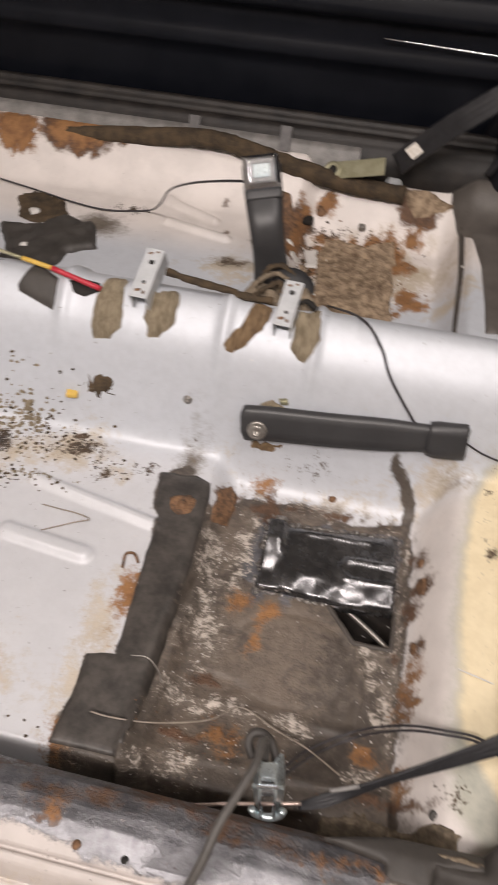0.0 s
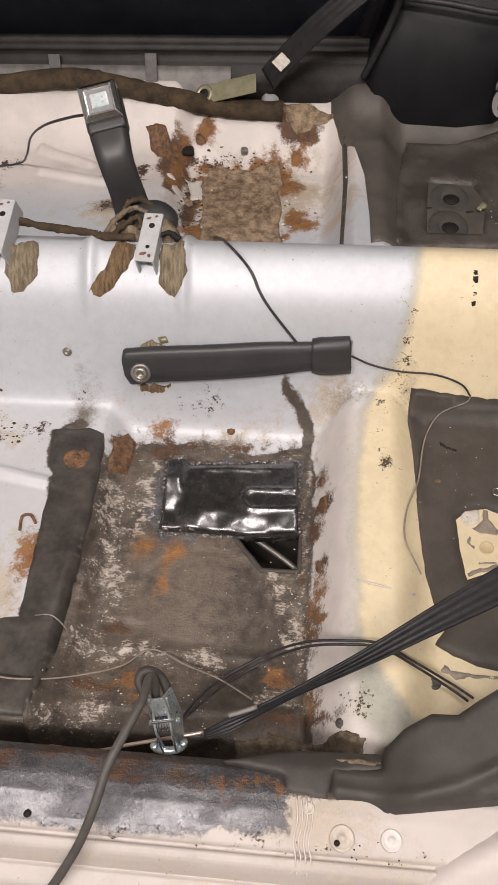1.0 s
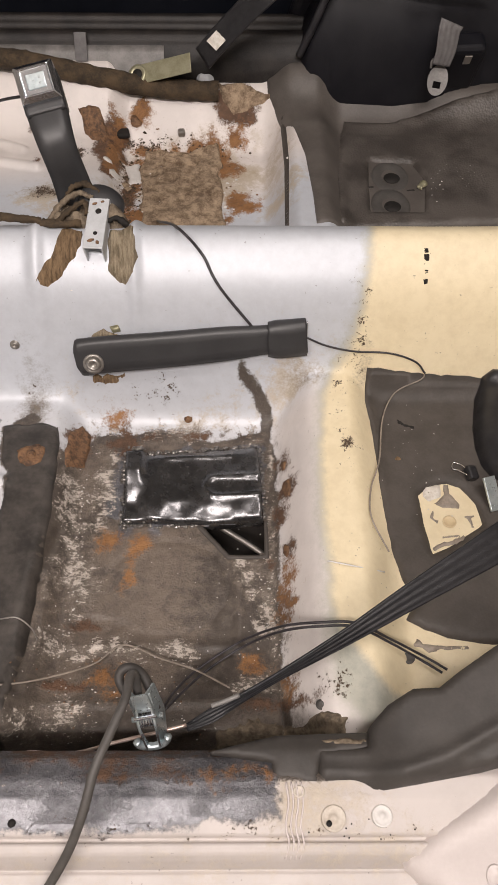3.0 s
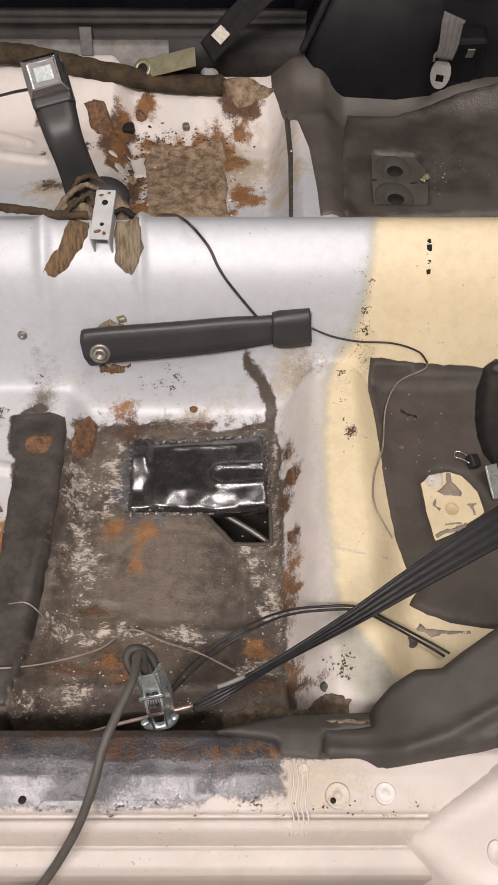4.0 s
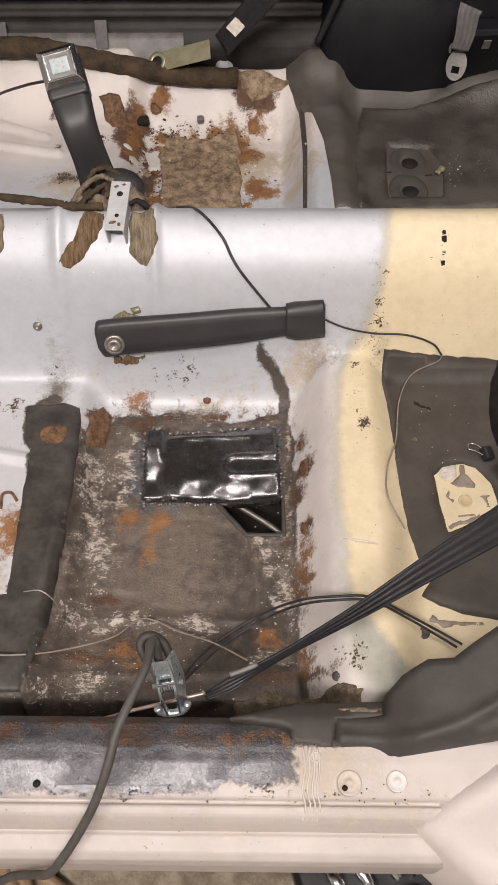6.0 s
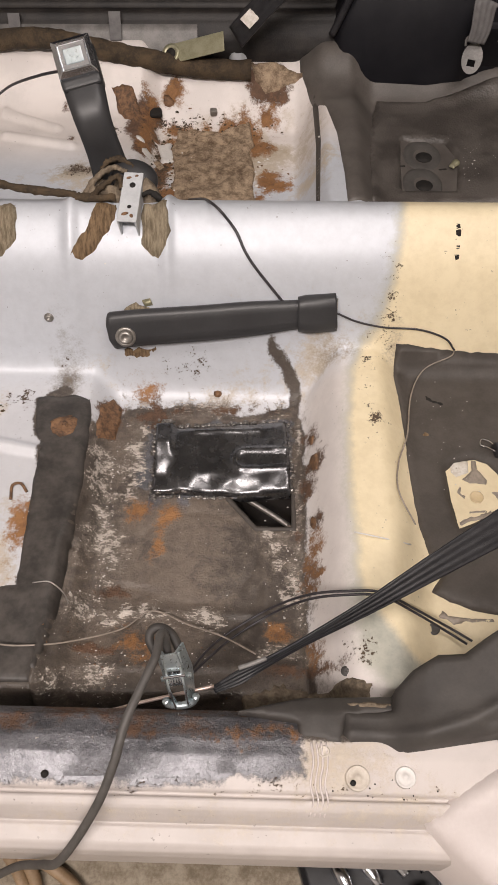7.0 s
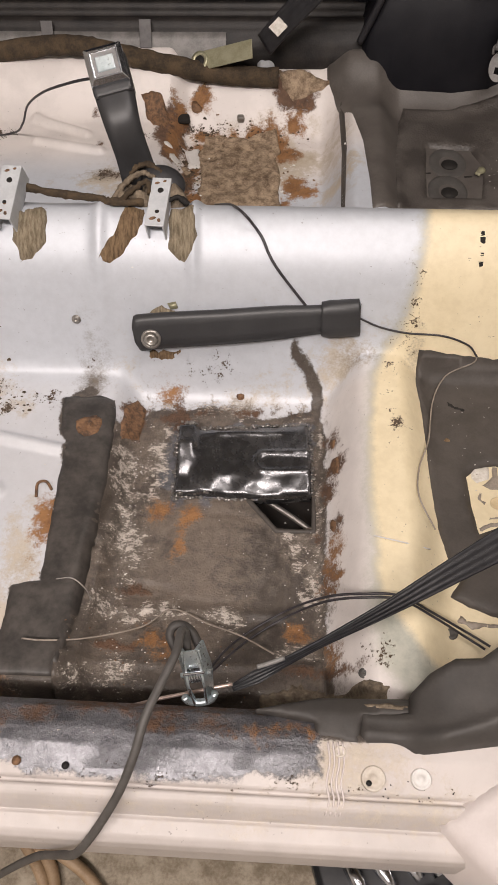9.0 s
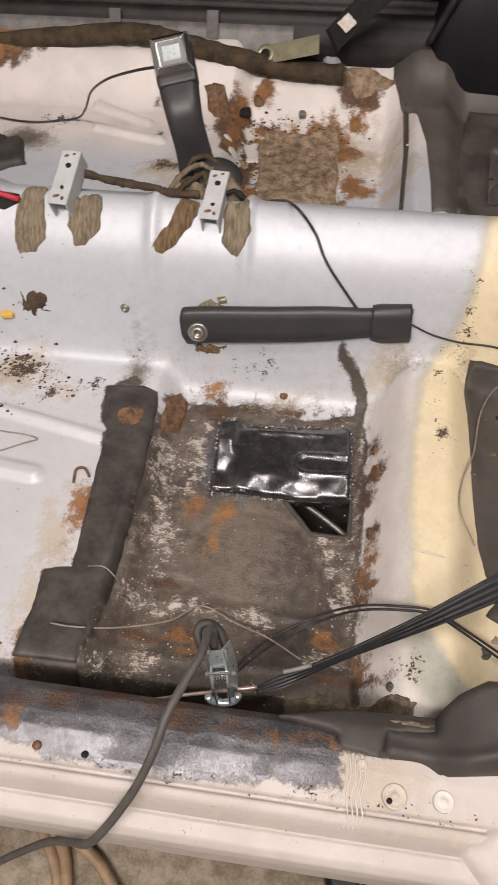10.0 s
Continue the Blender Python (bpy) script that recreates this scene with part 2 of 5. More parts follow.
def drape(name, pts, zf, thick, mat, step=0.008, edge=None, holes=(), rough=0.0, cell=0.02, seed=3, ragged=0.0, skirt=0.003, fields=None):
    """A layer of stuff over a surface: its outline, the surface below, its thickness, rounded at the edges."""
    edge = edge or thick
    rings = [wobble(resample(p, step), ragged, cell, seed) if ragged else resample(p, step) for p in (pts, *holes)]
    verts, edges = [], []
    for ring in rings:
        b = len(verts)
        verts += ring
        edges += [(b + i, b + (i + 1) % len(ring)) for i in range(len(ring))]
    nb = len(verts)
    xs, ys = [p[0] for p in rings[0]], [p[1] for p in rings[0]]
    gx, gy = np.meshgrid(np.arange(min(xs), max(xs), step), np.arange(min(ys), max(ys), step), indexing="ij")
    gx = gx + (np.arange(gx.shape[1]) % 2) * step * 0.5
    sd = outline(gx, gy, rings[0])
    for h in rings[1:]:
        sd = np.minimum(sd, -outline(gx, gy, h))
    keep = sd > step * 0.45
    verts += list(zip(gx[keep].tolist(), gy[keep].tolist()))
    res = mathutils.geometry.delaunay_2d_cdt([Vector(v) for v in verts], edges, [], 1, 1e-6)
    px, py = np.array([v[0] for v in res[0]]), np.array([v[1] for v in res[0]])
    dist = outline(px, py, rings[0])
    for h in rings[1:]:
        dist = np.minimum(dist, -outline(px, py, h))
    up = np.clip(dist / edge, 0, 1)
    h = thick * np.sqrt(np.clip(1 - (1 - up) ** 2, 0, 1))
    if rough:
        h = h + rough * (2 * fbm(px, py, cell, seed) - 1) * up
    pz = np.array(zf(px, py)) + h
    faces = [tuple(f) for f in res[2]]
    if len(rings) > 1:
        cx, cy = np.array([np.mean(px[list(f)]) for f in faces]), np.array([np.mean(py[list(f)]) for f in faces])
        free = np.all([outline(cx, cy, q) < 0 for q in rings[1:]], axis=0)
        faces = [f for f, ok in zip(faces, free) if ok]
    out = [(float(a), float(b), float(c)) for a, b, c in zip(px, py, pz)]
    # skirt round the open border
    count = {}
    for f in faces:
        for a, b in zip(f, f[1:] + f[:1]):
            count[(a, b)] = count.get((a, b), 0) + 1
    low = {}
    for a, b in list(count):
        if (b, a) not in count:
            for q in (a, b):
                if q not in low:
                    low[q] = len(out)
                    out.append((out[q][0], out[q][1], out[q][2] - skirt))
            faces.append((b, a, low[a], low[b]))
    ob = mesh_object(name, out, faces, mat)
    if fields:
        X, Y = np.array([v[0] for v in out]), np.array([v[1] for v in out])
        values = fields(X, Y)
        for key in FIELDS:
            a = ob.data.attributes.new(key, "FLOAT", "POINT")
            v = values.get(key)
            v = np.full(X.shape, 0.0 if key == "silver" else -9.0) if v is None else v
            a.data.foreach_set("value", v.astype(np.float32).ravel())
    return ob


def bm_object(name, bm, mat, m=None, smooth=False, bevel=0.0, segments=2):
    if bevel:
        bmesh.ops.bevel(bm, geom=list(bm.edges), offset=bevel, segments=segments, affect="EDGES", profile=0.5)
    if m is not None:
        bm.transform(m)
    bmesh.ops.recalc_face_normals(bm, faces=bm.faces)
    me = bpy.data.meshes.new(name)
    bm.to_mesh(me)
    bm.free()
    me.materials.append(mat)
    if smooth:
        me.polygons.foreach_set("use_smooth", [True] * len(me.polygons))
    return new(name, me)


def block(name, size, m, mat, bevel=0.002, segments=2):
    bm = bmesh.new()
    bmesh.ops.create_cube(bm, size=1)
    bm.transform(Matrix.Diagonal((*size, 1)))
    return bm_object(name, bm, mat, m, bevel=min(bevel, min(size) * 0.45), segments=segments)


def lathe(name, prof, m, mat, sides=20):
    """A turned shape from (radius, height) pairs, about its own z."""
    verts, faces = [], []
    for r, z in prof:
        verts += [(r * math.cos(2 * math.pi * k / sides), r * math.sin(2 * math.pi * k / sides), z) for k in range(sides)]
    for i in range(len(prof) - 1):
        for k in range(sides):
            a, b = i * sides + k, i * sides + (k + 1) % sides
            faces.append((a, b, b + sides, a + sides))
    faces += [tuple(range(sides))[::-1], tuple(range(len(verts) - sides, len(verts)))]
    ob = mesh_object(name, verts, faces, mat)
    ob.data.transform(m)
    return ob


def extruded(name, prof, x0, x1, mat, step=0.1, fields=None, sub=1):
    """A section of (y, z) drawn along x."""
    p = []
    for (ay, az), (by, bz) in zip(prof, prof[1:]):
        k = max(1, round(math.hypot(by - ay, bz - az) / sub)) if sub < 1 else 1
        p += [(ay + (by - ay) * i / k, az + (bz - az) * i / k) for i in range(k)]
    p.append(prof[-1])
    xs = np.arange(x0, x1 + step / 2, step)
    X, Y = np.meshgrid(xs, [q[0] for q in p], indexing="ij")
    Z = np.meshgrid(xs, [q[1] for q in p], indexing="ij")[1]
    return sheet(name, X, Y, Z, mat, fields)


def thing(name, at, label, category, group="", kind=""):
    e = new(name)
    e.location = at
    e.empty_display_size = 0.05
    bpy.context.view_layer.update()
    return tagged(e, label, category, group, kind)


def adopt(parent, *obs):
    """Hang parts under their thing without moving them."""
    for ob in obs:
        ob.parent = parent
        ob.matrix_parent_inverse = Matrix.Translation(parent.location).inverted()
    return parent


# ---- setting: garage ----
CONCRETE = material("concrete", (0.16, 0.125, 0.085), (0.36, 0.31, 0.24), 0.85, scale=38, bump=0.5, fine=220)
PLASTER = material("plaster", (0.55, 0.53, 0.50), (0.62, 0.60, 0.57), 0.8, scale=3, bump=0.2)
GROUND_Z = -0.25
tagged(block("ground", (7, 7, 0.1), pose(0, 0.5, GROUND_Z - 0.05), CONCRETE), "stained bare concrete garage floor", "floor", kind="structure")
for nm, sz, at in (("wall_north", (7, 0.1, 3.4), (0, 4.0, 1.45)), ("wall_south", (7, 0.1, 3.4), (0, -3.0, 1.45)),
                   ("wall_east", (0.1, 7, 3.4), (3.5, 0.5, 1.45)), ("wall_west", (0.1, 7, 3.4), (-3.5, 0.5, 1.45))):
    tagged(block(nm, sz, pose(*at), PLASTER), "plain painted garage wall", "wall", kind="structure")
tagged(block("ceiling", (7, 7, 0.1), pose(0, 0.5, 3.2), PLASTER), "plain painted garage ceiling", "ceiling", kind="structure")

# ---- setting: car body ----
HOLE = [(-0.094, 0.447), (0.002, 0.456), (0.002, 0.400), (-0.050, 0.397)]
DARK = [(-0.406, 0.598), (-0.398, 0.535), (-0.384, 0.515), (-0.381, 0.441), (-0.376, 0.346), (-0.374, 0.28), (-0.412, 0.271), (-0.411, 0.229),
        (-0.416, 0.147), (-0.42, 0.06), (0.05, 0.06), (0.034, 0.150), (0.028, 0.189), (0.025, 0.239), (0.024, 0.299), (0.024, 0.36), (0.025, 0.455),
        (0.022, 0.58), (0.007, 0.619), (-0.088, 0.600), (-0.163, 0.620), (-0.218, 0.610), (-0.262, 0.615), (-0.31, 0.56), (-0.324, 0.600)]
YELLOW = [(0.163, 0.99), (0.163, 0.817), (0.158, 0.748), (0.148, 0.708), (0.136, 0.688), (0.111, 0.672), (0.095, 0.624), (0.084, 0.516), (0.081, 0.402),
          (0.087, 0.35), (0.084, 0.285), (0.092, 0.247), (0.110, 0.182), (0.140, 0.149), (0.9, 0.10), (0.9, 0.99)]


def many(*parts):
    out = parts[0]
    for p in parts[1:]:
        out = np.maximum(out, p)
    return out


def floor_fields(x, y):
    o, s = lambda *a: oval(x, y, *a), lambda *a: stroke(x, y, *a)
    patchy, blotch, fleck = fbm(x, y, 0.05, 31) - 0.5, fbm(x, y, 0.13, 41) - 0.5, fbm(x, y, 0.022, 51, 3) - 0.5
    f = {}
    f["silver"] = np.clip(0.75 + 0.25 * sst(0.60, 0.68, y) - 0.95 * sst(1.16, 1.30, y) - 0.70 * sst(0.0, 0.04, x) * (1 - sst(0.60, 0.70, y)), 0, 1)
    f["grime"] = many(o(-0.55, 0.62, 0.10, 0.05), o(-0.40, 0.30, 0.05, 0.12), o(-0.12, 0.63, 0.16, 0.03), o(-0.15, 1.28, 0.2, 0.13), o(-0.43, 1.18, 0.08, 0.05),
                      o(0.03, 1.3, 0.06, 0.18), o(0.04, 0.66, 0.05, 0.02), o(-0.6, 0.22, 0.2, 0.06), o(-0.62, 0.60, 0.2, 0.06)) - 0.03 + 0.12 * patchy
    f["overspray"] = outline(x, y, YELLOW) + 0.008 + 0.02 * (1 - sst(0.18, 0.3, y))
    f["yellow"] = outline(x, y, YELLOW) - 0.03 * (1 - sst(0.17, 0.28, y)) * (1 - sst(0.16, 0.24, x))
    f["smudge"] = many(o(-0.362, 0.635, 0.018, 0.04) - 0.002, o(0.020, 0.165, 0.03, 0.03) - 0.010, o(0.07, 0.665, 0.035, 0.014) - 0.016, o(-0.43, 1.19, 0.05, 0.02) - 0.010,
                       o(0.163, 0.675, 0.012, 0.015) - 0.006, o(-0.75, 1.25, 0.12, 0.08) - 0.04) - 0.004 + 0.03 * patchy
    f["dark"] = many(outline(x, y, DARK) + 0.012 * fleck, s(-0.380, 0.600, -0.362, 0.612, 0.012), s(-0.032, 0.675, -0.005, 0.660, 0.006), s(-0.005, 0.66, 0.009, 0.645, 0.008), s(0.009, 0.645, 0.006, 0.60, 0.009))
    inside = outline(x, y, DARK) - 0.012
    f["film"] = np.minimum(inside, 0.10 * blotch + 0.06 * patchy + 0.010 * sst(-0.31, -0.26, x) - 0.03 * (1 - sst(-0.33, -0.27, x)))
    scraped = many(s(-0.280, 0.405, -0.281, 0.360, 0.030), s(-0.262, 0.372, -0.252, 0.330, 0.031), s(-0.275, 0.33, -0.262, 0.30, 0.028), s(-0.300, 0.530, -0.284, 0.455, 0.032), s(-0.266, 0.449, -0.238, 0.446, 0.028),
                   s(-0.290, 0.262, -0.190, 0.258, 0.034), s(-0.190, 0.262, -0.180, 0.235, 0.030), s(-0.142, 0.257, -0.095, 0.250, 0.027), o(-0.258, 0.172, 0.055, 0.036), s(-0.300, 0.152, -0.225, 0.156, 0.028), s(-0.213, 0.226, -0.18, 0.24, 0.028),
                   s(-0.032, 0.386, -0.012, 0.387, 0.028), s(-0.018, 0.37, -0.012, 0.34, 0.029), s(0.003, 0.336, 0.006, 0.300, 0.030), s(0.010, 0.285, 0.017, 0.258, 0.031), s(-0.008, 0.285, -0.003, 0.27, 0.026),
                   s(-0.262, 0.618, -0.02, 0.612, 0.028), s(-0.245, 0.46, -0.235, 0.58, 0.029), s(-0.03, 0.20, 0.02, 0.20, 0.026), o(-0.395, 0.15, 0.03, 0.02), s(-0.31, 0.62, -0.27, 0.635, 0.026), s(0.014, 0.30, 0.014, 0.58, 0.027))
    f["scrape"] = np.minimum(inside + 0.03, scraped - 0.026 + 0.06 * patchy + 0.03 * fleck)
    f["worn"] = np.minimum(inside + 0.02, scraped - 0.036 + 0.05 * fleck + 0.03 * patchy)
    f["steel"] = outline(x, y, [(-0.250, 0.435), (-0.11, 0.430), (0.018, 0.44), (0.018, 0.605), (-0.245, 0.600)]) - 0.016 + 0.06 * patchy + 0.05 * fleck
    f["rust"] = many(outline(x, y, [(-0.312, 0.600), (-0.29, 0.622), (-0.272, 0.61), (-0.281, 0.548), (-0.306, 0.533)]), o(-0.351, 0.545, 0.030, 0.026) - 0.006,
                     o(0.031, 0.546, 0.009, 0.016), o(0.036, 0.497, 0.011, 0.018), o(0.024, 0.456, 0.012, 0.028) - 0.002, o(0.034, 0.398, 0.009, 0.014), o(0.012, 0.382, 0.010, 0.012) - 0.002, o(0.027, 0.325, 0.014, 0.026), o(-0.235, 0.291, 0.044, 0.013) - 0.006, s(-0.284, 0.206, -0.236, 0.203, 0.010) - 0.003,
                     o(-0.32, 1.35, 0.035, 0.07), o(-0.27, 1.25, 0.03, 0.12) - 0.012, o(-0.215, 0.60, 0.012, 0.03),
                     o(-0.05, 1.335, 0.018, 0.020) - 0.003, o(-0.045, 1.41, 0.016, 0.014) - 0.002, o(-0.26, 1.45, 0.018, 0.016) - 0.002, o(-0.035, 1.205, 0.022, 0.022) - 0.003, s(-0.315, 1.27, -0.30, 1.41, 0.022) - 0.004, s(-0.30, 1.325, -0.25, 1.325, 0.010) - 0.003, s(-0.30, 1.27, -0.25, 1.268, 0.012) - 0.003, o(-0.045, 1.46, 0.05, 0.035), o(-0.867, 1.481, 0.13, 0.045) - 0.002, o(-1.027, 1.471, 0.06, 0.04), o(-0.489, 1.396, 0.012, 0.010) - 0.003, o(-0.464, 1.295, 0.012, 0.008) - 0.003,
                     o(-0.15, 1.37, 0.11, 0.02) - 0.006, o(-0.09, 0.61, 0.12, 0.012) - 0.006, o(-0.23, 0.595, 0.03, 0.015) - 0.003, o(0.0, 0.18, 0.08, 0.02) - 0.01) - 0.002 + 0.022 * fleck
    f["orange"] = many(s(-0.180, 0.420, -0.192, 0.400, 0.007), s(-0.192, 0.40, -0.197, 0.355, 0.006), o(-0.230, 0.420, 0.016, 0.020) - 0.003, o(-0.217, 0.222, 0.016, 0.016) - 0.002, o(0.026, 0.325, 0.012, 0.02) - 0.004, o(-0.017, 0.242, 0.018, 0.018) - 0.004, 0.014 - np.abs(outline(x, y, [(-0.25, 1.38), (-0.08, 1.39), (-0.065, 1.15), (-0.24, 1.15)])) + 0.10 * patchy - 0.016, o(-0.045, 1.41, 0.03, 0.03) - 0.01, o(-0.05, 1.335, 0.025, 0.03) - 0.008, o(-0.04, 1.21, 0.045, 0.05) - 0.016, o(-0.26, 1.445, 0.03, 0.02) - 0.006, s(-0.31, 1.28, -0.30, 1.42, 0.03) - 0.020, o(-0.235, 0.640, 0.030, 0.012) - 0.008, o(-0.19, 0.215, 0.02, 0.03) - 0.008,
                       o(0.03, 0.34, 0.012, 0.03) - 0.004, o(-0.385, 0.365, 0.012, 0.04), o(-0.02, 1.2, 0.05, 0.04) - 0.018, o(-0.055, 1.33, 0.05, 0.06) - 0.028,
                       o(0.02, 0.215, 0.02, 0.03) - 0.010, o(-0.25, 1.16, 0.05, 0.06) - 0.018, o(-0.867, 1.481, 0.16, 0.06) - 0.030, o(-1.027, 1.471, 0.08, 0.05) - 0.010, o(-0.26, 1.3, 0.04, 0.14) - 0.020, o(-0.15, 1.36, 0.14, 0.03) - 0.012, o(-0.41, 0.15, 0.03, 0.03) - 0.012) + 0.03 * fleck
    f["speck"] = many(o(-0.55, 0.62, 0.14, 0.06) - 0.046, o(-0.50, 0.585, 0.035, 0.022) - 0.016, o(-0.43, 0.60, 0.03, 0.018) - 0.016, o(-0.36, 0.66, 0.02, 0.02) - 0.026, o(0.215, 0.635, 0.02, 0.008) - 0.004, o(-0.16, 0.665, 0.10, 0.03) - 0.034,
                      o(-0.27, 1.27, 0.03, 0.13) - 0.018, o(-0.43, 1.19, 0.05, 0.03) - 0.022, o(0.150, 0.715, 0.012, 0.04) - 0.014,
                      o(0.115, 0.645, 0.006, 0.012) - 0.008, o(0.124, 0.54, 0.004, 0.02) - 0.008, o(0.09, 0.195, 0.012, 0.025) - 0.009, o(-0.22, 1.40, 0.12, 0.02) - 0.018,
                      o(-0.62, 0.22, 0.22, 0.08) - 0.070, o(-0.38, 1.3, 0.05, 0.12) - 0.036, o(-0.70, 0.60, 0.10, 0.07) - 0.048, o(-0.70, 1.33, 0.08, 0.05) - 0.038) - 0.004 + 0.035 * fleck
    return f


gx = np.arange(-1.15, 0.86, 0.0036)
gy = np.arange(0.100, 1.505, 0.0036)
X, Y = np.meshgrid(gx, gy, indexing="ij")
Z = H(X, Y)


def relief(x, y):
    """Pressed beads, dents and unevenness of the sheet."""
    z = 0.0025 * (fbm(x, y, 0.14, 11, 3) - 0.5) + 0.0016 * (fbm(x, y, 0.03, 21, 3) - 0.5) * (outline(x, y, DARK) > 0)
    for bx, w, h in ((-0.333, 0.011, 0.011), (-0.190, 0.009, 0.010), (-0.60, 0.012, 0.010)):
        z = z + h * np.exp(-((x - bx) / w) ** 2) * sst(0.67, 0.71, y) * (1 - sst(0.9, 0.93, y))
    for a in ((-0.60, 0.540, -0.385, 0.498, 0.010), (-0.60, 0.435, -0.472, 0.421, 0.014), (-0.62, 1.38, -0.50, 1.33, 0.012), (-0.60, 1.30, -0.46, 1.27, 0.012)):
        z = z + 0.009 * sst(-0.006, 0.009, stroke(x, y, *a))
    for a in ((-0.266, 0.262, -0.262, 0.45, 0.004), (-0.266, 0.262, -0.04, 0.262, 0.004), (-0.036, 0.262, -0.034, 0.385, 0.004), (-0.30, 0.178, 0.0, 0.185, 0.004)):
        z = z + 0.0045 * sst(-0.009, 0.006, stroke(x, y, *a))
    z = z - 0.0018 * sst(-0.006, 0.006, 0.004 - np.abs(oval(x, y, -0.14, 0.35, 0.085, 0.075) + 0.02 * (fbm(x, y, 0.06, 91) - 0.5)))
    z = z - 0.013 * sst(-0.008, 0.005, stroke(x, y, -0.314, 0.19, -0.313, 0.35, 0.004)) - 0.009 * sst(-0.008, 0.005, stroke(x, y, -0.313, 0.35, -0.300, 0.43, 0.003))
    z = z - 0.004 * sst(-0.004, 0.006, oval(x, y, -0.235, 0.291, 0.045, 0.014))
    return z


Z = Z + relief(X, Y)
floor = sheet("floor", X, Y, Z, BODY, floor_fields, skip=lambda x, y: outline(x, y, HOLE) > 0.001)
tagged(floor, "stripped rusty car floor pan in silver, white and yellow paint", "floor pan", kind="structure")


def FZ(x, y):
    x, y = np.asarray(x, float), np.asarray(y, float)
    return H(x, y) + relief(x, y)


def fz(x, y, up=0.0):
    return float(FZ(x, y)) + up


# near sill
def sill_fields(x, y):
    o = lambda *a: oval(x, y, *a)
    patchy, fleck = fbm(x, y * 1.5, 0.05, 61) - 0.5, fbm(x, y, 0.02, 65, 3) - 0.5
    f = {}
    end = 0.004 - x
    low = 0.020 + 0.25 * np.clip(-0.30 - x, 0, 0.06) + 0.014 * sst(-0.12, 0.0, x)
    f["steel"] = np.minimum(end, y - low) + 0.012 * fleck
    f["dark"] = np.minimum(0.055 - x + 0 * y, y - 0.066) + 0.012 * patchy
    f["film"] = np.where((end > 0.004) & (y > low + 0.006), 0.10 * patchy - 0.02 + 0.10 * sst(0.045, 0.075, y), -9.0)
    f["rust"] = np.minimum(np.minimum(0.0 - x, y - 0.058), 0.012) - 0.012 + 0.035 * patchy
    f["orange"] = many(o(-0.030, 0.078, 0.040, 0.012) - 0.010, o(-0.16, 0.085, 0.12, 0.012) - 0.028, o(-0.38, 0.06, 0.06, 0.02) - 0.02) + 0.05 * fleck
    f["worn"] = np.where(end > 0.004, many(o(-0.15, 0.080, 0.18, 0.02), o(-0.25, 0.06, 0.06, 0.02)) - 0.044 + 0.04 * fleck, -9.0)
    f["speck"] = many(o(-0.15, 0.019, 0.25, 0.006) - 0.018, o(0.05, 0.04, 0.08, 0.03) - 0.046) - 0.004 + 0.03 * fleck
    f["grime"] = many(o(0.03, 0.045, 0.06, 0.03), o(0.1, 0.005, 0.14, 0.014) - 0.006, o(-0.3, -0.008, 0.4, 0.004) - 0.008) - 0.014 + 0.03 * patchy
    return f


SILL = [(0.118, -0.04), (0.113, 0.04), (0.110, 0.085), (0.103, 0.122), (0.090, 0.147), (0.070, 0.159), (0.050, 0.158), (0.030, 0.151), (0.017, 0.146), (0.0155, 0.139),
        (0.0125, 0.139), (0.010, 0.144), (0.001, 0.140), (-0.004, 0.132), (-0.009, 0.120), (-0.0105, 0.114), (-0.013, 0.117), (-0.030, 0.112), (-0.036, 0.106), (-0.039, 0.09),
        (-0.040, 0.03), (-0.030, -0.02), (0.05, -0.03)]
sill = extruded("sill", SILL, -1.2, 0.80, BODY_DARKER, 0.004, sill_fields, sub=0.003)
tagged(sill, "white painted door sill with rusty bare inner edge", "door sill", kind="structure")

# quarter panel at the end of the door opening
def quarter_z(x, y):
    crease = stroke(x, y, 0.140, 0.004, 0.40, 0.120, 0.0)
    return 0.128 + 0.30 * np.clip(x - 0.14, 0, 1) - 0.25 * np.clip(-0.04 - y, 0, 1) + 0.006 * np.exp(-(crease / 0.010) ** 2) - 0.004 * np.exp(-(stroke(x, y, 0.165, 0.028, 0.42, 0.155, 0.0) / 0.006) ** 2)


WHITE = material("white_body_paint", (0.59, 0.535, 0.515), (0.65, 0.595, 0.575), 0.42, scale=8, bump=0.05)
quarter = drape("quarter_panel", [(0.130, -0.006), (0.160, -0.038), (0.205, -0.080), (0.27, -0.14), (0.8, -0.14), (0.8, 0.14), (0.34, 0.115), (0.225, 0.066), (0.17, 0.030)],
                quarter_z, 0.014, WHITE, 0.008, edge=0.045, skirt=0.15)
under(lathe("panel_plug", [(0.009, -0.002), (0.009, 0.0012), (0.0078, 0.002), (0.007, 0.0008), (0.0005, 0.0008)], pose(0.212, -0.022, float(quarter_z(0.212, -0.022)) + 0.0135, 0, -17) @ Matrix.Diagonal((1, 1.3, 1, 1)), WHITE, 24), quarter, "round pressed plug in the panel")
tagged(quarter, "pinkish white outer body panel curving up from the sill", "body panel", kind="structure")

# cavity below the rust hole, its shade put in as a near-black plate
CAVITY = material("hollow_shade_metal", (0.012, 0.010, 0.009), (0.03, 0.022, 0.018), 0.7, scale=40, bump=0.3)
STEEL = material("bare_steel", (0.30, 0.28, 0.26), (0.42, 0.40, 0.37), 0.4, metal=0.8, scale=40, bump=0.1)
pit = block("cavity", (0.30, 0.26, 0.01), pose(-0.06, 0.45, -0.10), CAVITY)
tagged(pit, "near-black plate for the shaded hollow below the rusted-through floor", "cavity", kind="structure")

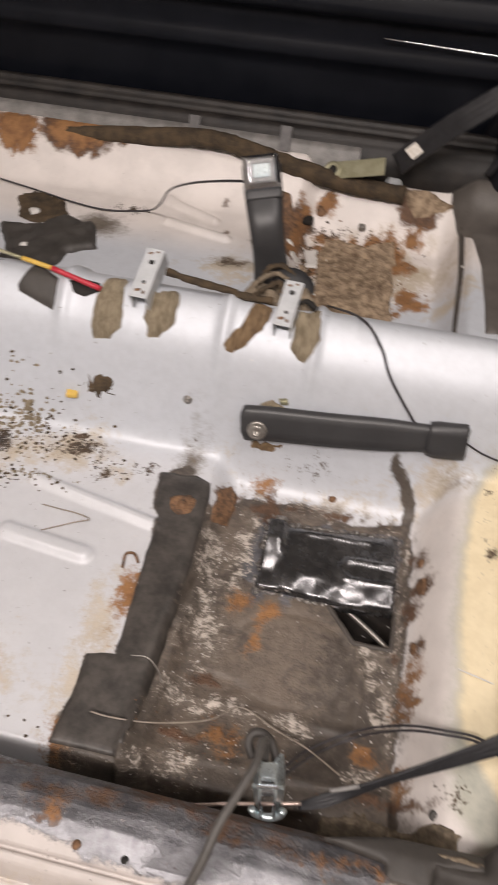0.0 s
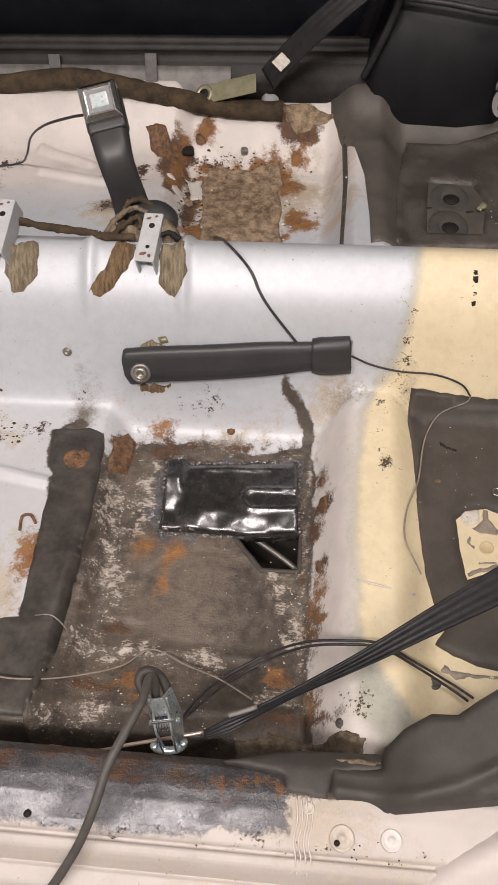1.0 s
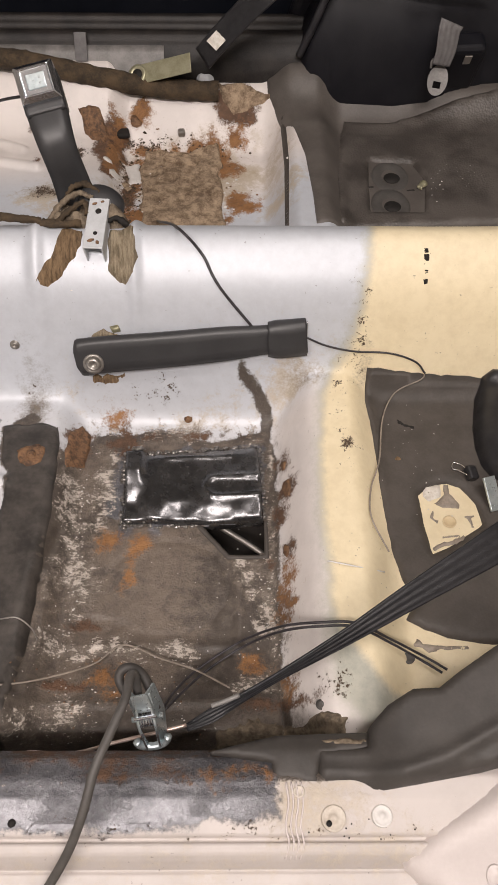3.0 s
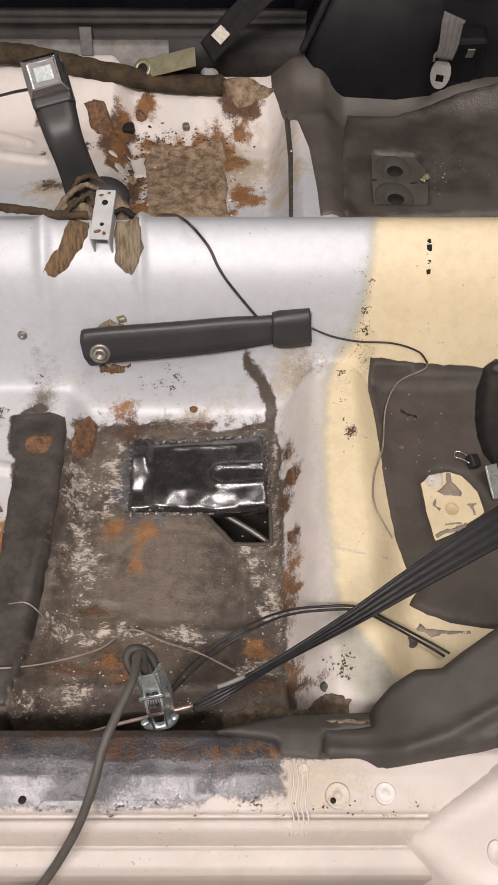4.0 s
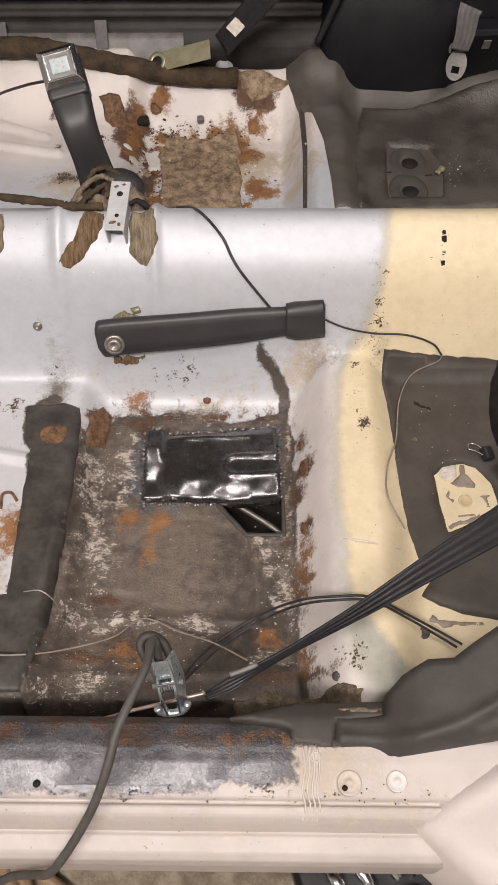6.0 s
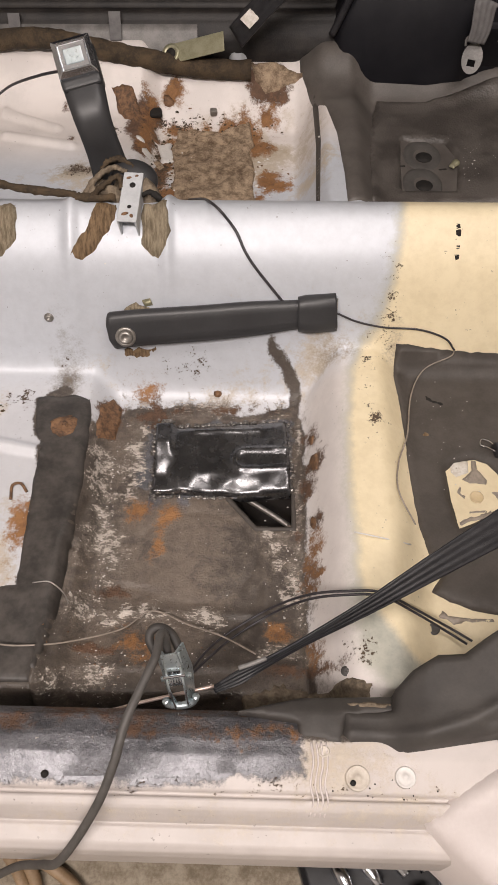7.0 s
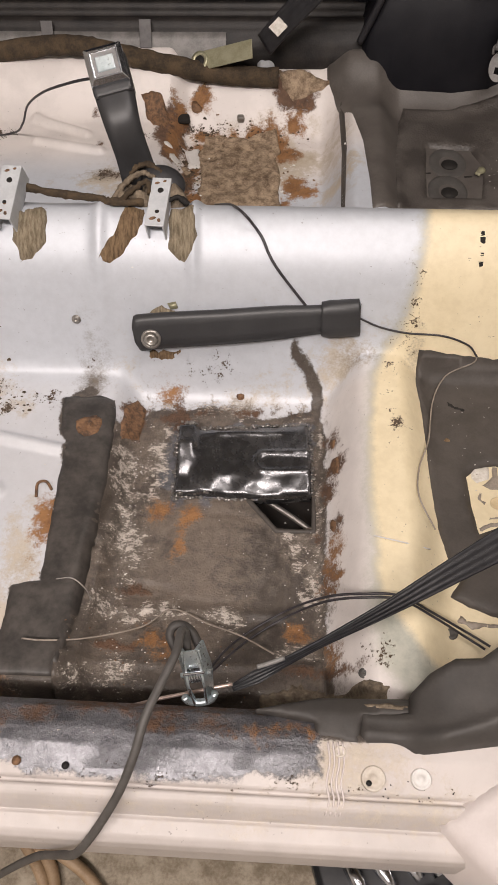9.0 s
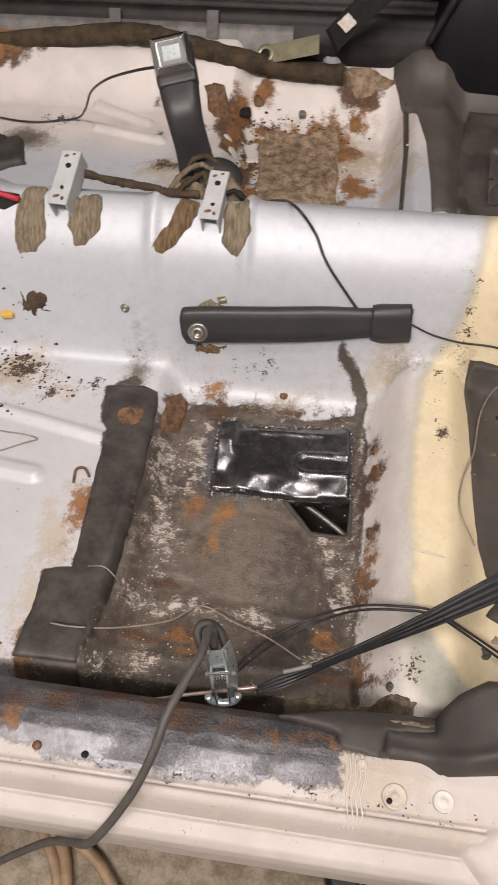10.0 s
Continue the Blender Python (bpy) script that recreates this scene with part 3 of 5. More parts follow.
# far sill and door
FARSILL = material("grimy_dark_paint", (0.012, 0.011, 0.011), (0.036, 0.031, 0.028), 0.5, scale=20, bump=0.4, spec=0.3)
BLACK = material("black_vinyl", (0.004, 0.005, 0.008), (0.008, 0.009, 0.013), 0.40, scale=12, bump=0.15, spec=0.2)
far_sill = extruded("far_sill", [(1.495, 0.06), (1.500, 0.12), (1.512, 0.150), (1.528, 0.172), (1.532, 0.186), (1.548, 0.190), (1.552, 0.182), (1.566, 0.184), (1.572, 0.205), (1.582, 0.208), (1.586, 0.12)],
                    -1.3, 0.12, FARSILL, 0.05, sub=0.01)
tagged(far_sill, "grimy dark door sill with stepped edges", "door sill", kind="structure")
door = extruded("far_door", [(1.62, 0.0), (1.62, 0.30), (1.605, 0.315), (1.598, 0.33), (1.612, 0.345), (1.612, 0.40), (1.585, 0.42), (1.580, 0.44), (1.60, 0.46), (1.60, 0.95)],
                -1.6, 1.2, BLACK, 0.1, sub=0.02)
tagged(door, "closed black door with a moulded inner panel", "door", kind="structure")

# ---- materials of the things ----
SLEEVE = material("black_plastic", (0.028, 0.028, 0.030), (0.040, 0.040, 0.042), 0.42, scale=20, bump=0.08)
CHROME = material("chrome", (0.68, 0.70, 0.74), (0.80, 0.82, 0.86), 0.20, metal=1.0, scale=20, bump=0.02)
ZINC = material("zinc_plate", (0.46, 0.54, 0.57), (0.64, 0.71, 0.73), 0.30, metal=0.8, scale=50, bump=0.06)
BRACKET = material("scuffed_grey_paint", (0.46, 0.48, 0.50), (0.56, 0.58, 0.60), 0.45, scale=50, bump=0.1)
RUBBER = material("dark_rubber", (0.040, 0.036, 0.033), (0.062, 0.056, 0.051), 0.6, scale=25, bump=0.15)
MAT = material("bitumen_pad", (0.050, 0.043, 0.037), (0.080, 0.070, 0.062), 0.62, scale=25, bump=0.25)
WEB = material("black_webbing", (0.010, 0.010, 0.012), (0.024, 0.024, 0.027), 0.40, scale=60, bump=0.3, fine=900)
GREYWEB = material("grey_webbing", (0.10, 0.095, 0.095), (0.15, 0.145, 0.145), 0.55, scale=60, bump=0.3, fine=900)
FOAM = material("dried_brown_sealant", (0.085, 0.052, 0.026), (0.30, 0.20, 0.11), 0.8, scale=38, bump=1.0, fine=150, stretch=(8.0, 1.2, 1.2), bump_distance=0.004)
FOAM2 = material("tan_sealant", (0.13, 0.10, 0.062), (0.36, 0.30, 0.21), 0.8, scale=38, bump=1.0, fine=150, stretch=(7.0, 1.2, 1.2), bump_distance=0.004)
FIBRE = material("crumbling_brown_pad", (0.12, 0.078, 0.048), (0.46, 0.35, 0.24), 0.9, scale=62, bump=1.0, fine=330, bump_distance=0.004)
DIRT = material("crusty_dirt", (0.085, 0.065, 0.046), (0.28, 0.225, 0.16), 0.9, scale=70, bump=1.0, fine=260, bump_distance=0.004)
JUTE = material("dirty_felt", (0.030, 0.022, 0.014), (0.10, 0.068, 0.038), 0.9, scale=35, bump=0.9, fine=250, bump_distance=0.004)
PATCH = material("oiled_sheet_steel", (0.075, 0.075, 0.079), (0.16, 0.16, 0.165), 0.27, metal=0.85, scale=18, bump=0.14, fine=60, coat=0.2)
WELD = material("weld_bead", (0.16, 0.15, 0.14), (0.42, 0.40, 0.38), 0.3, metal=0.9, scale=120, bump=0.5)
WIRE = material("wire_insulation", (0.020, 0.018, 0.020), (0.05, 0.045, 0.05), 0.45, scale=60, bump=0.05)
PALEWIRE = material("dusty_wire", (0.20, 0.17, 0.14), (0.36, 0.31, 0.26), 0.55, scale=40, bump=0.1)
CABLE = material("cable_rubber", (0.060, 0.056, 0.052), (0.090, 0.084, 0.078), 0.55, scale=50, bump=0.15)
COPPER = material("coppery_rod", (0.55, 0.42, 0.37), (0.75, 0.62, 0.56), 0.35, metal=0.8, scale=60, bump=0.1)
YZINC = material("yellow_zinc", (0.28, 0.27, 0.17), (0.42, 0.40, 0.28), 0.42, metal=0.55, scale=30, bump=0.08)
PAPER = material("worn_sticker", (0.55, 0.50, 0.43), (0.74, 0.71, 0.66), 0.7, scale=120, bump=0.1)
# Black for tar and dirt, and for the shade inside holes that aren't cut.
HOLE_AND_DIRT = material("hole_shade_and_dirt_black", (0.008, 0.007, 0.006), (0.015, 0.012, 0.010), 0.8, scale=60, bump=0)
CREAM = material("cream_paint", (0.60, 0.47, 0.28), (0.70, 0.57, 0.36), 0.5, scale=30, bump=0.1)
HOSE = material("tan_hose", (0.24, 0.16, 0.09), (0.34, 0.24, 0.15), 0.5, scale=40, bump=0.1)
SILVERP = material("pale_primer", (0.62, 0.60, 0.57), (0.74, 0.72, 0.70), 0.55, scale=20, bump=0.1)
PRIMER = material("stained_primer", (0.48, 0.42, 0.35), (0.62, 0.57, 0.50), 0.55, scale=60, bump=0.2)
TAR = material("painted_tar_pad", (0.028, 0.025, 0.023), (0.085, 0.075, 0.067), 0.5, scale=22, bump=0.3, fine=120)
LIP = material("dull_grey_paint", (0.13, 0.125, 0.12), (0.24, 0.23, 0.22), 0.5, scale=30, bump=0.2)
RED = material("red_tape", (0.42, 0.02, 0.04), (0.55, 0.04, 0.06), 0.45, scale=30, bump=0.05)
YELLOWP = material("yellow_tape", (0.60, 0.38, 0.06), (0.70, 0.48, 0.12), 0.45, scale=30, bump=0.05)
RUSTY = material("rusty_steel", (0.062, 0.036, 0.023), (0.25, 0.135, 0.068), 0.75, scale=110, bump=0.5)
# Lighter than the trim: the highlight on its edges is put into this tone.
TRIM_HIGHLIGHT = material("trim_highlight_black", (0.014, 0.014, 0.018), (0.034, 0.033, 0.036), 0.5, scale=30, bump=0.2)
NAVY = material("dark_moulded_trim", (0.005, 0.005, 0.008), (0.011, 0.011, 0.014), 0.5, scale=14, bump=0.3, fine=500, spec=0.3)


def grain_mat():
    """Far floor mat: dark vinyl pressed with a fine scaly grain."""
    m, nt, b = mat_new("grained_vinyl")
    v = nt.nodes.new("ShaderNodeTexVoronoi")
    v.inputs["Scale"].default_value = 210
    n = noise_node(nt, 14, 4)
    nt.links.new(nt.nodes.new("ShaderNodeTexCoord").outputs["Object"], v.inputs["Vector"])
    nt.links.new(mix_colour(nt, ramp(nt, n, 0.35, 0.65), (0.054, 0.047, 0.042), (0.100, 0.089, 0.080)), b.inputs["Base Color"])
    b.inputs["Roughness"].default_value = 0.45
    bp = node(nt, "ShaderNodeBump", Strength=0.5, Distance=0.0012)
    nt.links.new(v.outputs["Distance"], bp.inputs["Height"])
    nt.links.new(bp.outputs[0], b.inputs["Normal"])
    return m


GRAIN = grain_mat()
# Smooth cover, paler than the mat: the light on it is in its tone.
VINYL = material("lit_smooth_vinyl", (0.075, 0.066, 0.059), (0.125, 0.112, 0.101), 0.5, scale=12, bump=0.15)

# ---- floor details ----


def plate_z(x, y):
    """A pressed panel: a flat top, a front edge and a left corner that slope to the sill, and a raised loop."""
    top = outline(x, y, [(-0.187, 0.482), (-0.168, 0.548), (0.05, 0.566), (0.05, 0.478)])
    z = 0.019 + 0.02 * np.clip(x + 0.02, 0, 1) + 0.0 * y
    front = np.clip(0.478 - y, 0, 0.05) * (0.10 + 0.45 * fbm(x, y, 0.025, 79, 2))
    left = sst(-0.172, -0.190, x)
    z = (z - front - 0.010 * sst(0.0, -0.03, top) * sst(0.54, 0.56, y)) * (1 - left) + left * (0.007 + 0.52 * np.clip(y - 0.478, 0, 0.05))
    loop = np.abs(stroke(x, y, -0.070, 0.503, 0.04, 0.506, 0.017))
    z = z + 0.0060 * np.exp(-(loop / 0.0034) ** 2) + 0.0034 * np.exp(-(stroke(x, y, -0.15, 0.552, -0.05, 0.560, 0.0) / 0.004) ** 2)
    return z + 0.0075 * (fbm(x, y, 0.045, 77, 2) - 0.5) + 0.0012 * (fbm(x, y, 0.012, 78, 2) - 0.5)


patch = drape("patch_panel", [(-0.211, 0.562), (-0.100, 0.572), (-0.008, 0.583), (-0.002, 0.520), (0.0, 0.452), (-0.10, 0.448), (-0.211, 0.450)], plate_z, 0.003, PATCH, 0.004, edge=0.004, skirt=0.02)
under(patch, floor, "glossy dark steel repair patch with pressed ribs")


def beads(name, runs, seed):
    """Weld spatter: small uneven blobs in rows."""
    rng = random.Random(seed)
    bm = bmesh.new()
    for ax, ay, bx, by, count, r in runs:
        for k in range(count):
            t = (k + rng.uniform(-0.3, 0.3)) / count
            x, y = ax + (bx - ax) * t + rng.gauss(0, 0.0018), ay + (by - ay) * t + rng.gauss(0, 0.0018)
            q = r * rng.uniform(0.6, 1.4)
            z = max(fz(x, y), float(plate_z(np.array(x), np.array(y))) if -0.212 < x < 0.001 and 0.449 < y < 0.583 else -1)
            bmesh.ops.create_icosphere(bm, subdivisions=1, radius=q, matrix=Matrix.Translation((x, y, z)) @ Matrix.Diagonal((rng.uniform(0.8, 1.5), rng.uniform(0.8, 1.4), 0.7, 1)))
    return bm_object(name, bm, WELD, smooth=True)


under(beads("weld_beads", [(-0.215, 0.565, -0.005, 0.586, 55, 0.0030), (-0.213, 0.448, -0.10, 0.446, 30, 0.0032), (-0.213, 0.45, -0.213, 0.56, 26, 0.0032), (0.003, 0.46, -0.002, 0.585, 24, 0.0026)], 5), floor,
      "shiny weld spatter along the patch")["kind"] = "stuff"

rod = tube("steel_rod", [(-0.065, 0.462, -0.030), (-0.02, 0.432, -0.032), (0.03, 0.395, -0.034)], 0.0045, STEEL)
under(rod, floor, "steel brake line seen through the hole")
lip = drape("torn_edge", wobble(resample([(-0.102, 0.452), (-0.097, 0.442), (-0.052, 0.391), (0.008, 0.393), (0.008, 0.456), (0.0015, 0.456), (0.0015, 0.400), (-0.049, 0.398), (-0.090, 0.447)], 0.01), 0.0008, 0.01, 8), FZ, 0.0028, MAT, 0.004, edge=0.002)
under(lip, floor, "ragged cut edge of the floor sheet")


def screw(name, x, y, r, mat, label="", z=None, lean=0.0):
    ob = lathe(name, [(r * 1.5, 0), (r * 1.5, 0.0012), (r * 1.05, 0.0015), (r, 0.003), (r * 0.8, 0.0042), (r * 0.45, 0.0044), (r * 0.42, 0.002), (0.0004, 0.002)],
               pose(x, y, fz(x, y) if z is None else z, lean), mat, 14)
    return under(ob, floor, label)


screw("floor_screw", -0.119, 0.638, 0.0045, RUSTY, "rust-stained screw", lean=25)
screw("floor_screw", -0.381, 0.691, 0.005, STEEL, lean=65)
screw("floor_screw", -0.351, 0.543, 0.005, RUSTY, "rust-stained screw", z=0.050)
screw("floor_screw", 0.063, 0.164, 0.0042, CABLE)
screw("drain_plug", -0.205, 0.532, 0.007, RUSTY, "rusty pressed plug")

# pad strip along the step, and the rusty remains beside it
strip_pad = drape("pad_strip", [(-0.404, 0.600), (-0.397, 0.537), (-0.383, 0.515), (-0.380, 0.441), (-0.375, 0.346), (-0.373, 0.281), (-0.411, 0.272), (-0.410, 0.229), (-0.416, 0.150), (-0.318, 0.152), (-0.314, 0.25), (-0.310, 0.45), (-0.312, 0.52), (-0.313, 0.57), (-0.320, 0.598), (-0.345, 0.606)],
                  FZ, 0.0025, TAR, 0.007, edge=0.002, ragged=0.003, cell=0.02)
tagged(strip_pad, "dark bitumen sound pad strip along the floor step", "floor pad")
scab = [(-0.351 + 0.023 * math.cos(q) * (0.9 + 0.15 * (k % 2)), 0.545 + 0.020 * math.sin(q) * (0.9 + 0.1 * (k % 3))) for k, q in enumerate(np.linspace(0, 5.7, 11))]
under(drape("rust_scab", scab, lambda x, y: FZ(x, y) + 0.003, 0.002, RUSTY, 0.004, edge=0.006, rough=0.0025, cell=0.008, ragged=0.003), strip_pad, "brown rust scab")
under(drape("rust_plate", [(-0.306, 0.602), (-0.290, 0.622), (-0.274, 0.612), (-0.279, 0.55), (-0.303, 0.536)], FZ, 0.005, RUSTY, 0.005, edge=0.003, rough=0.002, ragged=0.004), floor, "rusty remains of a welded tab")

# dried sealant smears on the tunnel
for pts, mt, hh, nm in (
        ([(-0.294, 0.794), (-0.31, 0.754), (-0.333, 0.725), (-0.316, 0.726), (-0.293, 0.736), (-0.278, 0.754), (-0.266, 0.767), (-0.265, 0.791)], FOAM, 0.007, "streaky brown dried sealant on the tunnel"),
        ([(-0.226, 0.791), (-0.226, 0.76), (-0.228, 0.74), (-0.216, 0.731), (-0.203, 0.726), (-0.19, 0.736), (-0.183, 0.755), (-0.191, 0.791)], FOAM2, 0.007, "grey-tan dried sealant on the tunnel"),
        ([(-0.536, 0.794), (-0.549, 0.761), (-0.55, 0.729), (-0.542, 0.719), (-0.515, 0.72), (-0.499, 0.733), (-0.507, 0.798)], FOAM2, 0.008, "grey-tan dried sealant on the tunnel"),
        ([(-0.465, 0.782), (-0.465, 0.746), (-0.455, 0.725), (-0.438, 0.728), (-0.414, 0.744), (-0.415, 0.789)], FOAM2, 0.008, "grey-tan dried sealant on the tunnel")):
    ob = drape("sealant_smear", pts, FZ, hh, mt, 0.005, edge=0.008, rough=0.006, cell=0.012, ragged=0.004)
    tagged(ob, nm, "sealant", "sealant smears")

# sealant heap behind the brackets, with a strip along the tunnel's crest
heap = tube("sealant_roll", [(-0.441, 0.8, 0.298), (-0.391, 0.8, 0.287), (-0.339, 0.8, 0.281), (-0.319, 0.8, 0.275), (-0.267, 0.8, 0.274)], 0.006, JUTE, lump=0.3)
tagged(heap, "stringy grey-brown sealant bead along the tunnel", "sealant")
heap2 = drape("sealant_lump", [(-0.308, 0.800), (-0.312, 0.840), (-0.290, 0.868), (-0.255, 0.866), (-0.205, 0.838), (-0.198, 0.800)], FZ, 0.030, DIRT, 0.004, edge=0.02, rough=0.018, cell=0.012, ragged=0.006, skirt=0.01)
tagged(heap2, "lumpy dried sealant round the bracket foot", "sealant")
for k, (pts, mt) in enumerate((([(-0.318, 0.806, 0.268), (-0.298, 0.822, 0.290), (-0.272, 0.838, 0.298), (-0.252, 0.836, 0.292)], DIRT), ([(-0.305, 0.800, 0.272), (-0.285, 0.806, 0.290), (-0.262, 0.818, 0.298), (-0.256, 0.80, 0.290)], JUTE),
                               ([(-0.300, 0.845, 0.268), (-0.288, 0.858, 0.290), (-0.268, 0.866, 0.294), (-0.245, 0.858, 0.286)], JUTE), ([(-0.236, 0.795, 0.278), (-0.215, 0.800, 0.284), (-0.198, 0.794, 0.276)], HOLE_AND_DIRT))):
    tagged(tube("sealant_strand", pts, 0.0042, mt, 8, 8, 0.45, 30 + k), "stringy brown strand of dried sealant on the lump", "sealant", "sealant strands")

# crumbling pad on the far floor
pad = drape("insulation_pad", [(-0.251, 1.38), (-0.21, 1.392), (-0.153, 1.38), (-0.086, 1.398), (-0.076, 1.303), (-0.062, 1.05), (-0.24, 1.05), (-0.241, 1.244), (-0.252, 1.303)], FZ, 0.007, FIBRE, 0.004, edge=0.006, rough=0.009, cell=0.035, ragged=0.014)
under(drape("torn_layer", [(-0.205, 1.350), (-0.190, 1.378), (-0.150, 1.366), (-0.122, 1.345), (-0.135, 1.330), (-0.175, 1.336)], lambda x, y: FZ(x, y) + 0.009, 0.006, FIBRE, 0.004, edge=0.008, rough=0.005, ragged=0.006, cell=0.015), pad, "torn reddish upper layer")
tagged(pad, "crumbling brown fibre insulation glued to the floor", "insulation")
tagged(drape("felt_scrap", [(-0.089, 1.491), (-0.033, 1.497), (0.039, 1.465), (0.024, 1.462), (-0.014, 1.45), (-0.052, 1.442), (-0.068, 1.46)], FZ, 0.006, FIBRE, 0.006, edge=0.006, rough=0.003, ragged=0.006), "torn brown felt scrap stuck to the floor", "insulation")
rng = random.Random(12)
for k, q in enumerate(([(-0.294, 1.405), (-0.166, 1.414), (-0.266, 1.432), (-0.297, 1.277), (-0.276, 1.267), (-0.294, 1.344), (-0.317, 1.303), (-0.009, 1.205)])):
    x, y = q
    if k < 2:
        sz = (0.028, 0.024, 0.012) if k == 0 else (0.016, 0.016, 0.014)
        b = block("tar_lump" if k == 0 else "floor_clip", sz, pose(x, y, fz(x, y) + sz[2] * 0.4, 8, 5, 12), HOLE_AND_DIRT if k == 0 else STEEL, 0.004)
        tagged(b, "black tar lump on the rusty floor" if k == 0 else "small dark metal clip on the floor", "debris" if k == 0 else "clip")
    elif k < 7:
        r = rng.uniform(0.008, 0.014)
        pts = [(x + r * math.cos(a) * rng.uniform(0.6, 1.5), y + r * math.sin(a) * rng.uniform(0.6, 1.5)) for a in np.linspace(0, 5.6, 8)]
        tagged(drape("paint_flake", pts, FZ, 0.003, (SILVERP, FIBRE, RUSTY)[k % 3], 0.005, edge=0.003, rough=0.002), "loose flake on the rusty floor", "debris", "flakes on the floor")

for pts in ([(-0.14, 1.516), (-0.12, 1.54), (-0.09, 1.54), (-0.081, 1.507), (-0.102, 1.488), (-0.131, 1.488)], [(-0.29, 1.547), (-0.279, 1.588), (-0.255, 1.584), (-0.251, 1.554), (-0.272, 1.535), (-0.286, 1.529)]):
    tagged(drape("sealant_smear", pts, FZ, 0.022, BRACKET, 0.005, edge=0.02, rough=0.006, cell=0.02, ragged=0.005), "grey lump of dried sealant by the anchor plate", "sealant", "sealant smears")

tagged(drape("paint_flake", [(-0.284, 1.334), (-0.256, 1.348), (-0.246, 1.279), (-0.274, 1.267)], FZ, 0.004, SILVERP, 0.006, edge=0.003, rough=0.002, ragged=0.006), "pale square of old paint on the rusty floor", "debris", "flakes on the floor")
tagged(drape("felt_scrap", [(-0.391, 1.424), (-0.344, 1.429), (-0.325, 1.399), (-0.324, 1.347), (-0.363, 1.368), (-0.38, 1.401)], FZ, 0.005, RUSTY, 0.005, edge=0.005, rough=0.004, ragged=0.010), "rust-brown scab of old padding on the floor", "insulation")

# felt roll along the far sill
roll = tube("felt_roll", [(-1.15, 1.50, 0.115), (-0.9, 1.49, 0.12), (-0.564, 1.475, 0.163), (-0.445, 1.47, 0.15), (-0.327, 1.468, 0.126), (-0.206, 1.465, 0.106), (-0.083, 1.465, 0.1)], 0.021, JUTE, 10, 12, 0.08)
tagged(roll, "dirty brown felt padding along the sill", "insulation")

# ---- rubber mats ----
near_mat = drape("floor_mat", [(0.165, 0.678), (0.257, 0.674), (0.369, 0.671), (0.441, 0.669), (0.369, 0.25), (0.296, 0.248), (0.237, 0.257), (0.208, 0.269), (0.186, 0.282), (0.202, 0.306), (0.188, 0.339), (0.179, 0.376), (0.173, 0.443), (0.171, 0.522), (0.169, 0.584), (0.163, 0.636)], FZ, 0.005, MAT, 0.009, edge=0.004,
                 holes=([(0.228, 0.472), (0.242, 0.487), (0.274, 0.494), (0.291, 0.487), (0.31, 0.459), (0.314, 0.424), (0.257, 0.387), (0.236, 0.378), (0.23, 0.415)],), ragged=0.0015, cell=0.01)
tagged(near_mat, "dark bitumen sound pad with a cut-out", "floor pad")


for pts in ([(0.268, 0.492), (0.276, 0.492), (0.275, 0.477), (0.287, 0.459), (0.284, 0.452), (0.259, 0.452), (0.25, 0.459), (0.267, 0.475)], [(0.269, 0.401), (0.285, 0.408), (0.287, 0.399), (0.269, 0.387)], [(0.237, 0.477), (0.246, 0.481), (0.247, 0.477), (0.238, 0.472)], [(0.252, 0.405), (0.278, 0.408), (0.278, 0.405), (0.253, 0.402)]):
    under(drape("floor_slot", pts, FZ, 0.0012, PALEWIRE, 0.003, edge=0.001, ragged=0.002, cell=0.01), floor, "grey slot in the cream floor")
for c in ([(0.267, 0.429)]):
    under(lathe("floor_dimple", [(0.010, 0.0), (0.010, 0.0012), (0.0085, 0.0014), (0.008, 0.0004), (0.0004, 0.0004)], pose(c[0], c[1], fz(*c) + 0.0005), CREAM, 18), floor)

far_mat = drape("floor_mat", [(0.156, 1.061), (0.161, 1.209), (0.181, 1.384), (0.194, 1.432), (0.282, 1.426), (0.37, 1.448), (0.445, 1.47), (0.523, 1.486), (0.675, 1.504), (0.635, 1.094)], lambda x, y: FZ(x, y) + 0.003, 0.010, GRAIN, 0.010, edge=0.010,
                holes=([(0.235, 1.286), (0.277, 1.277), (0.323, 1.278), (0.34, 1.229), (0.338, 1.182), (0.327, 1.117), (0.223, 1.117), (0.227, 1.2)],))
tagged(far_mat, "grained dark vinyl floor mat with a bolt cut-out", "floor mat")
far_carpet = drape("floor_cover", [(0.022, 1.51), (0.024, 1.473), (0.039, 1.441), (0.057, 1.379), (0.077, 1.343), (0.096, 1.247), (0.105, 1.117), (0.107, 1.032), (0.367, 1.09), (0.634, 1.091), (0.80, 1.40), (0.80, 1.60), (0.385, 1.601), (0.23, 1.60), (0.117, 1.532), (0.030, 1.53)], FZ, 0.004, VINYL, 0.010, edge=0.004)
tagged(far_carpet, "grey-black vinyl covering over the floor ridge", "floor mat")
strip = drape("seam_strip", [(0.051, 1.443), (0.061, 1.431), (0.064, 1.246), (0.057, 1.032), (0.05, 1.032), (0.055, 1.246)], FZ, 0.003, MAT, 0.005)
under(strip, far_carpet, "dark sealed seam")
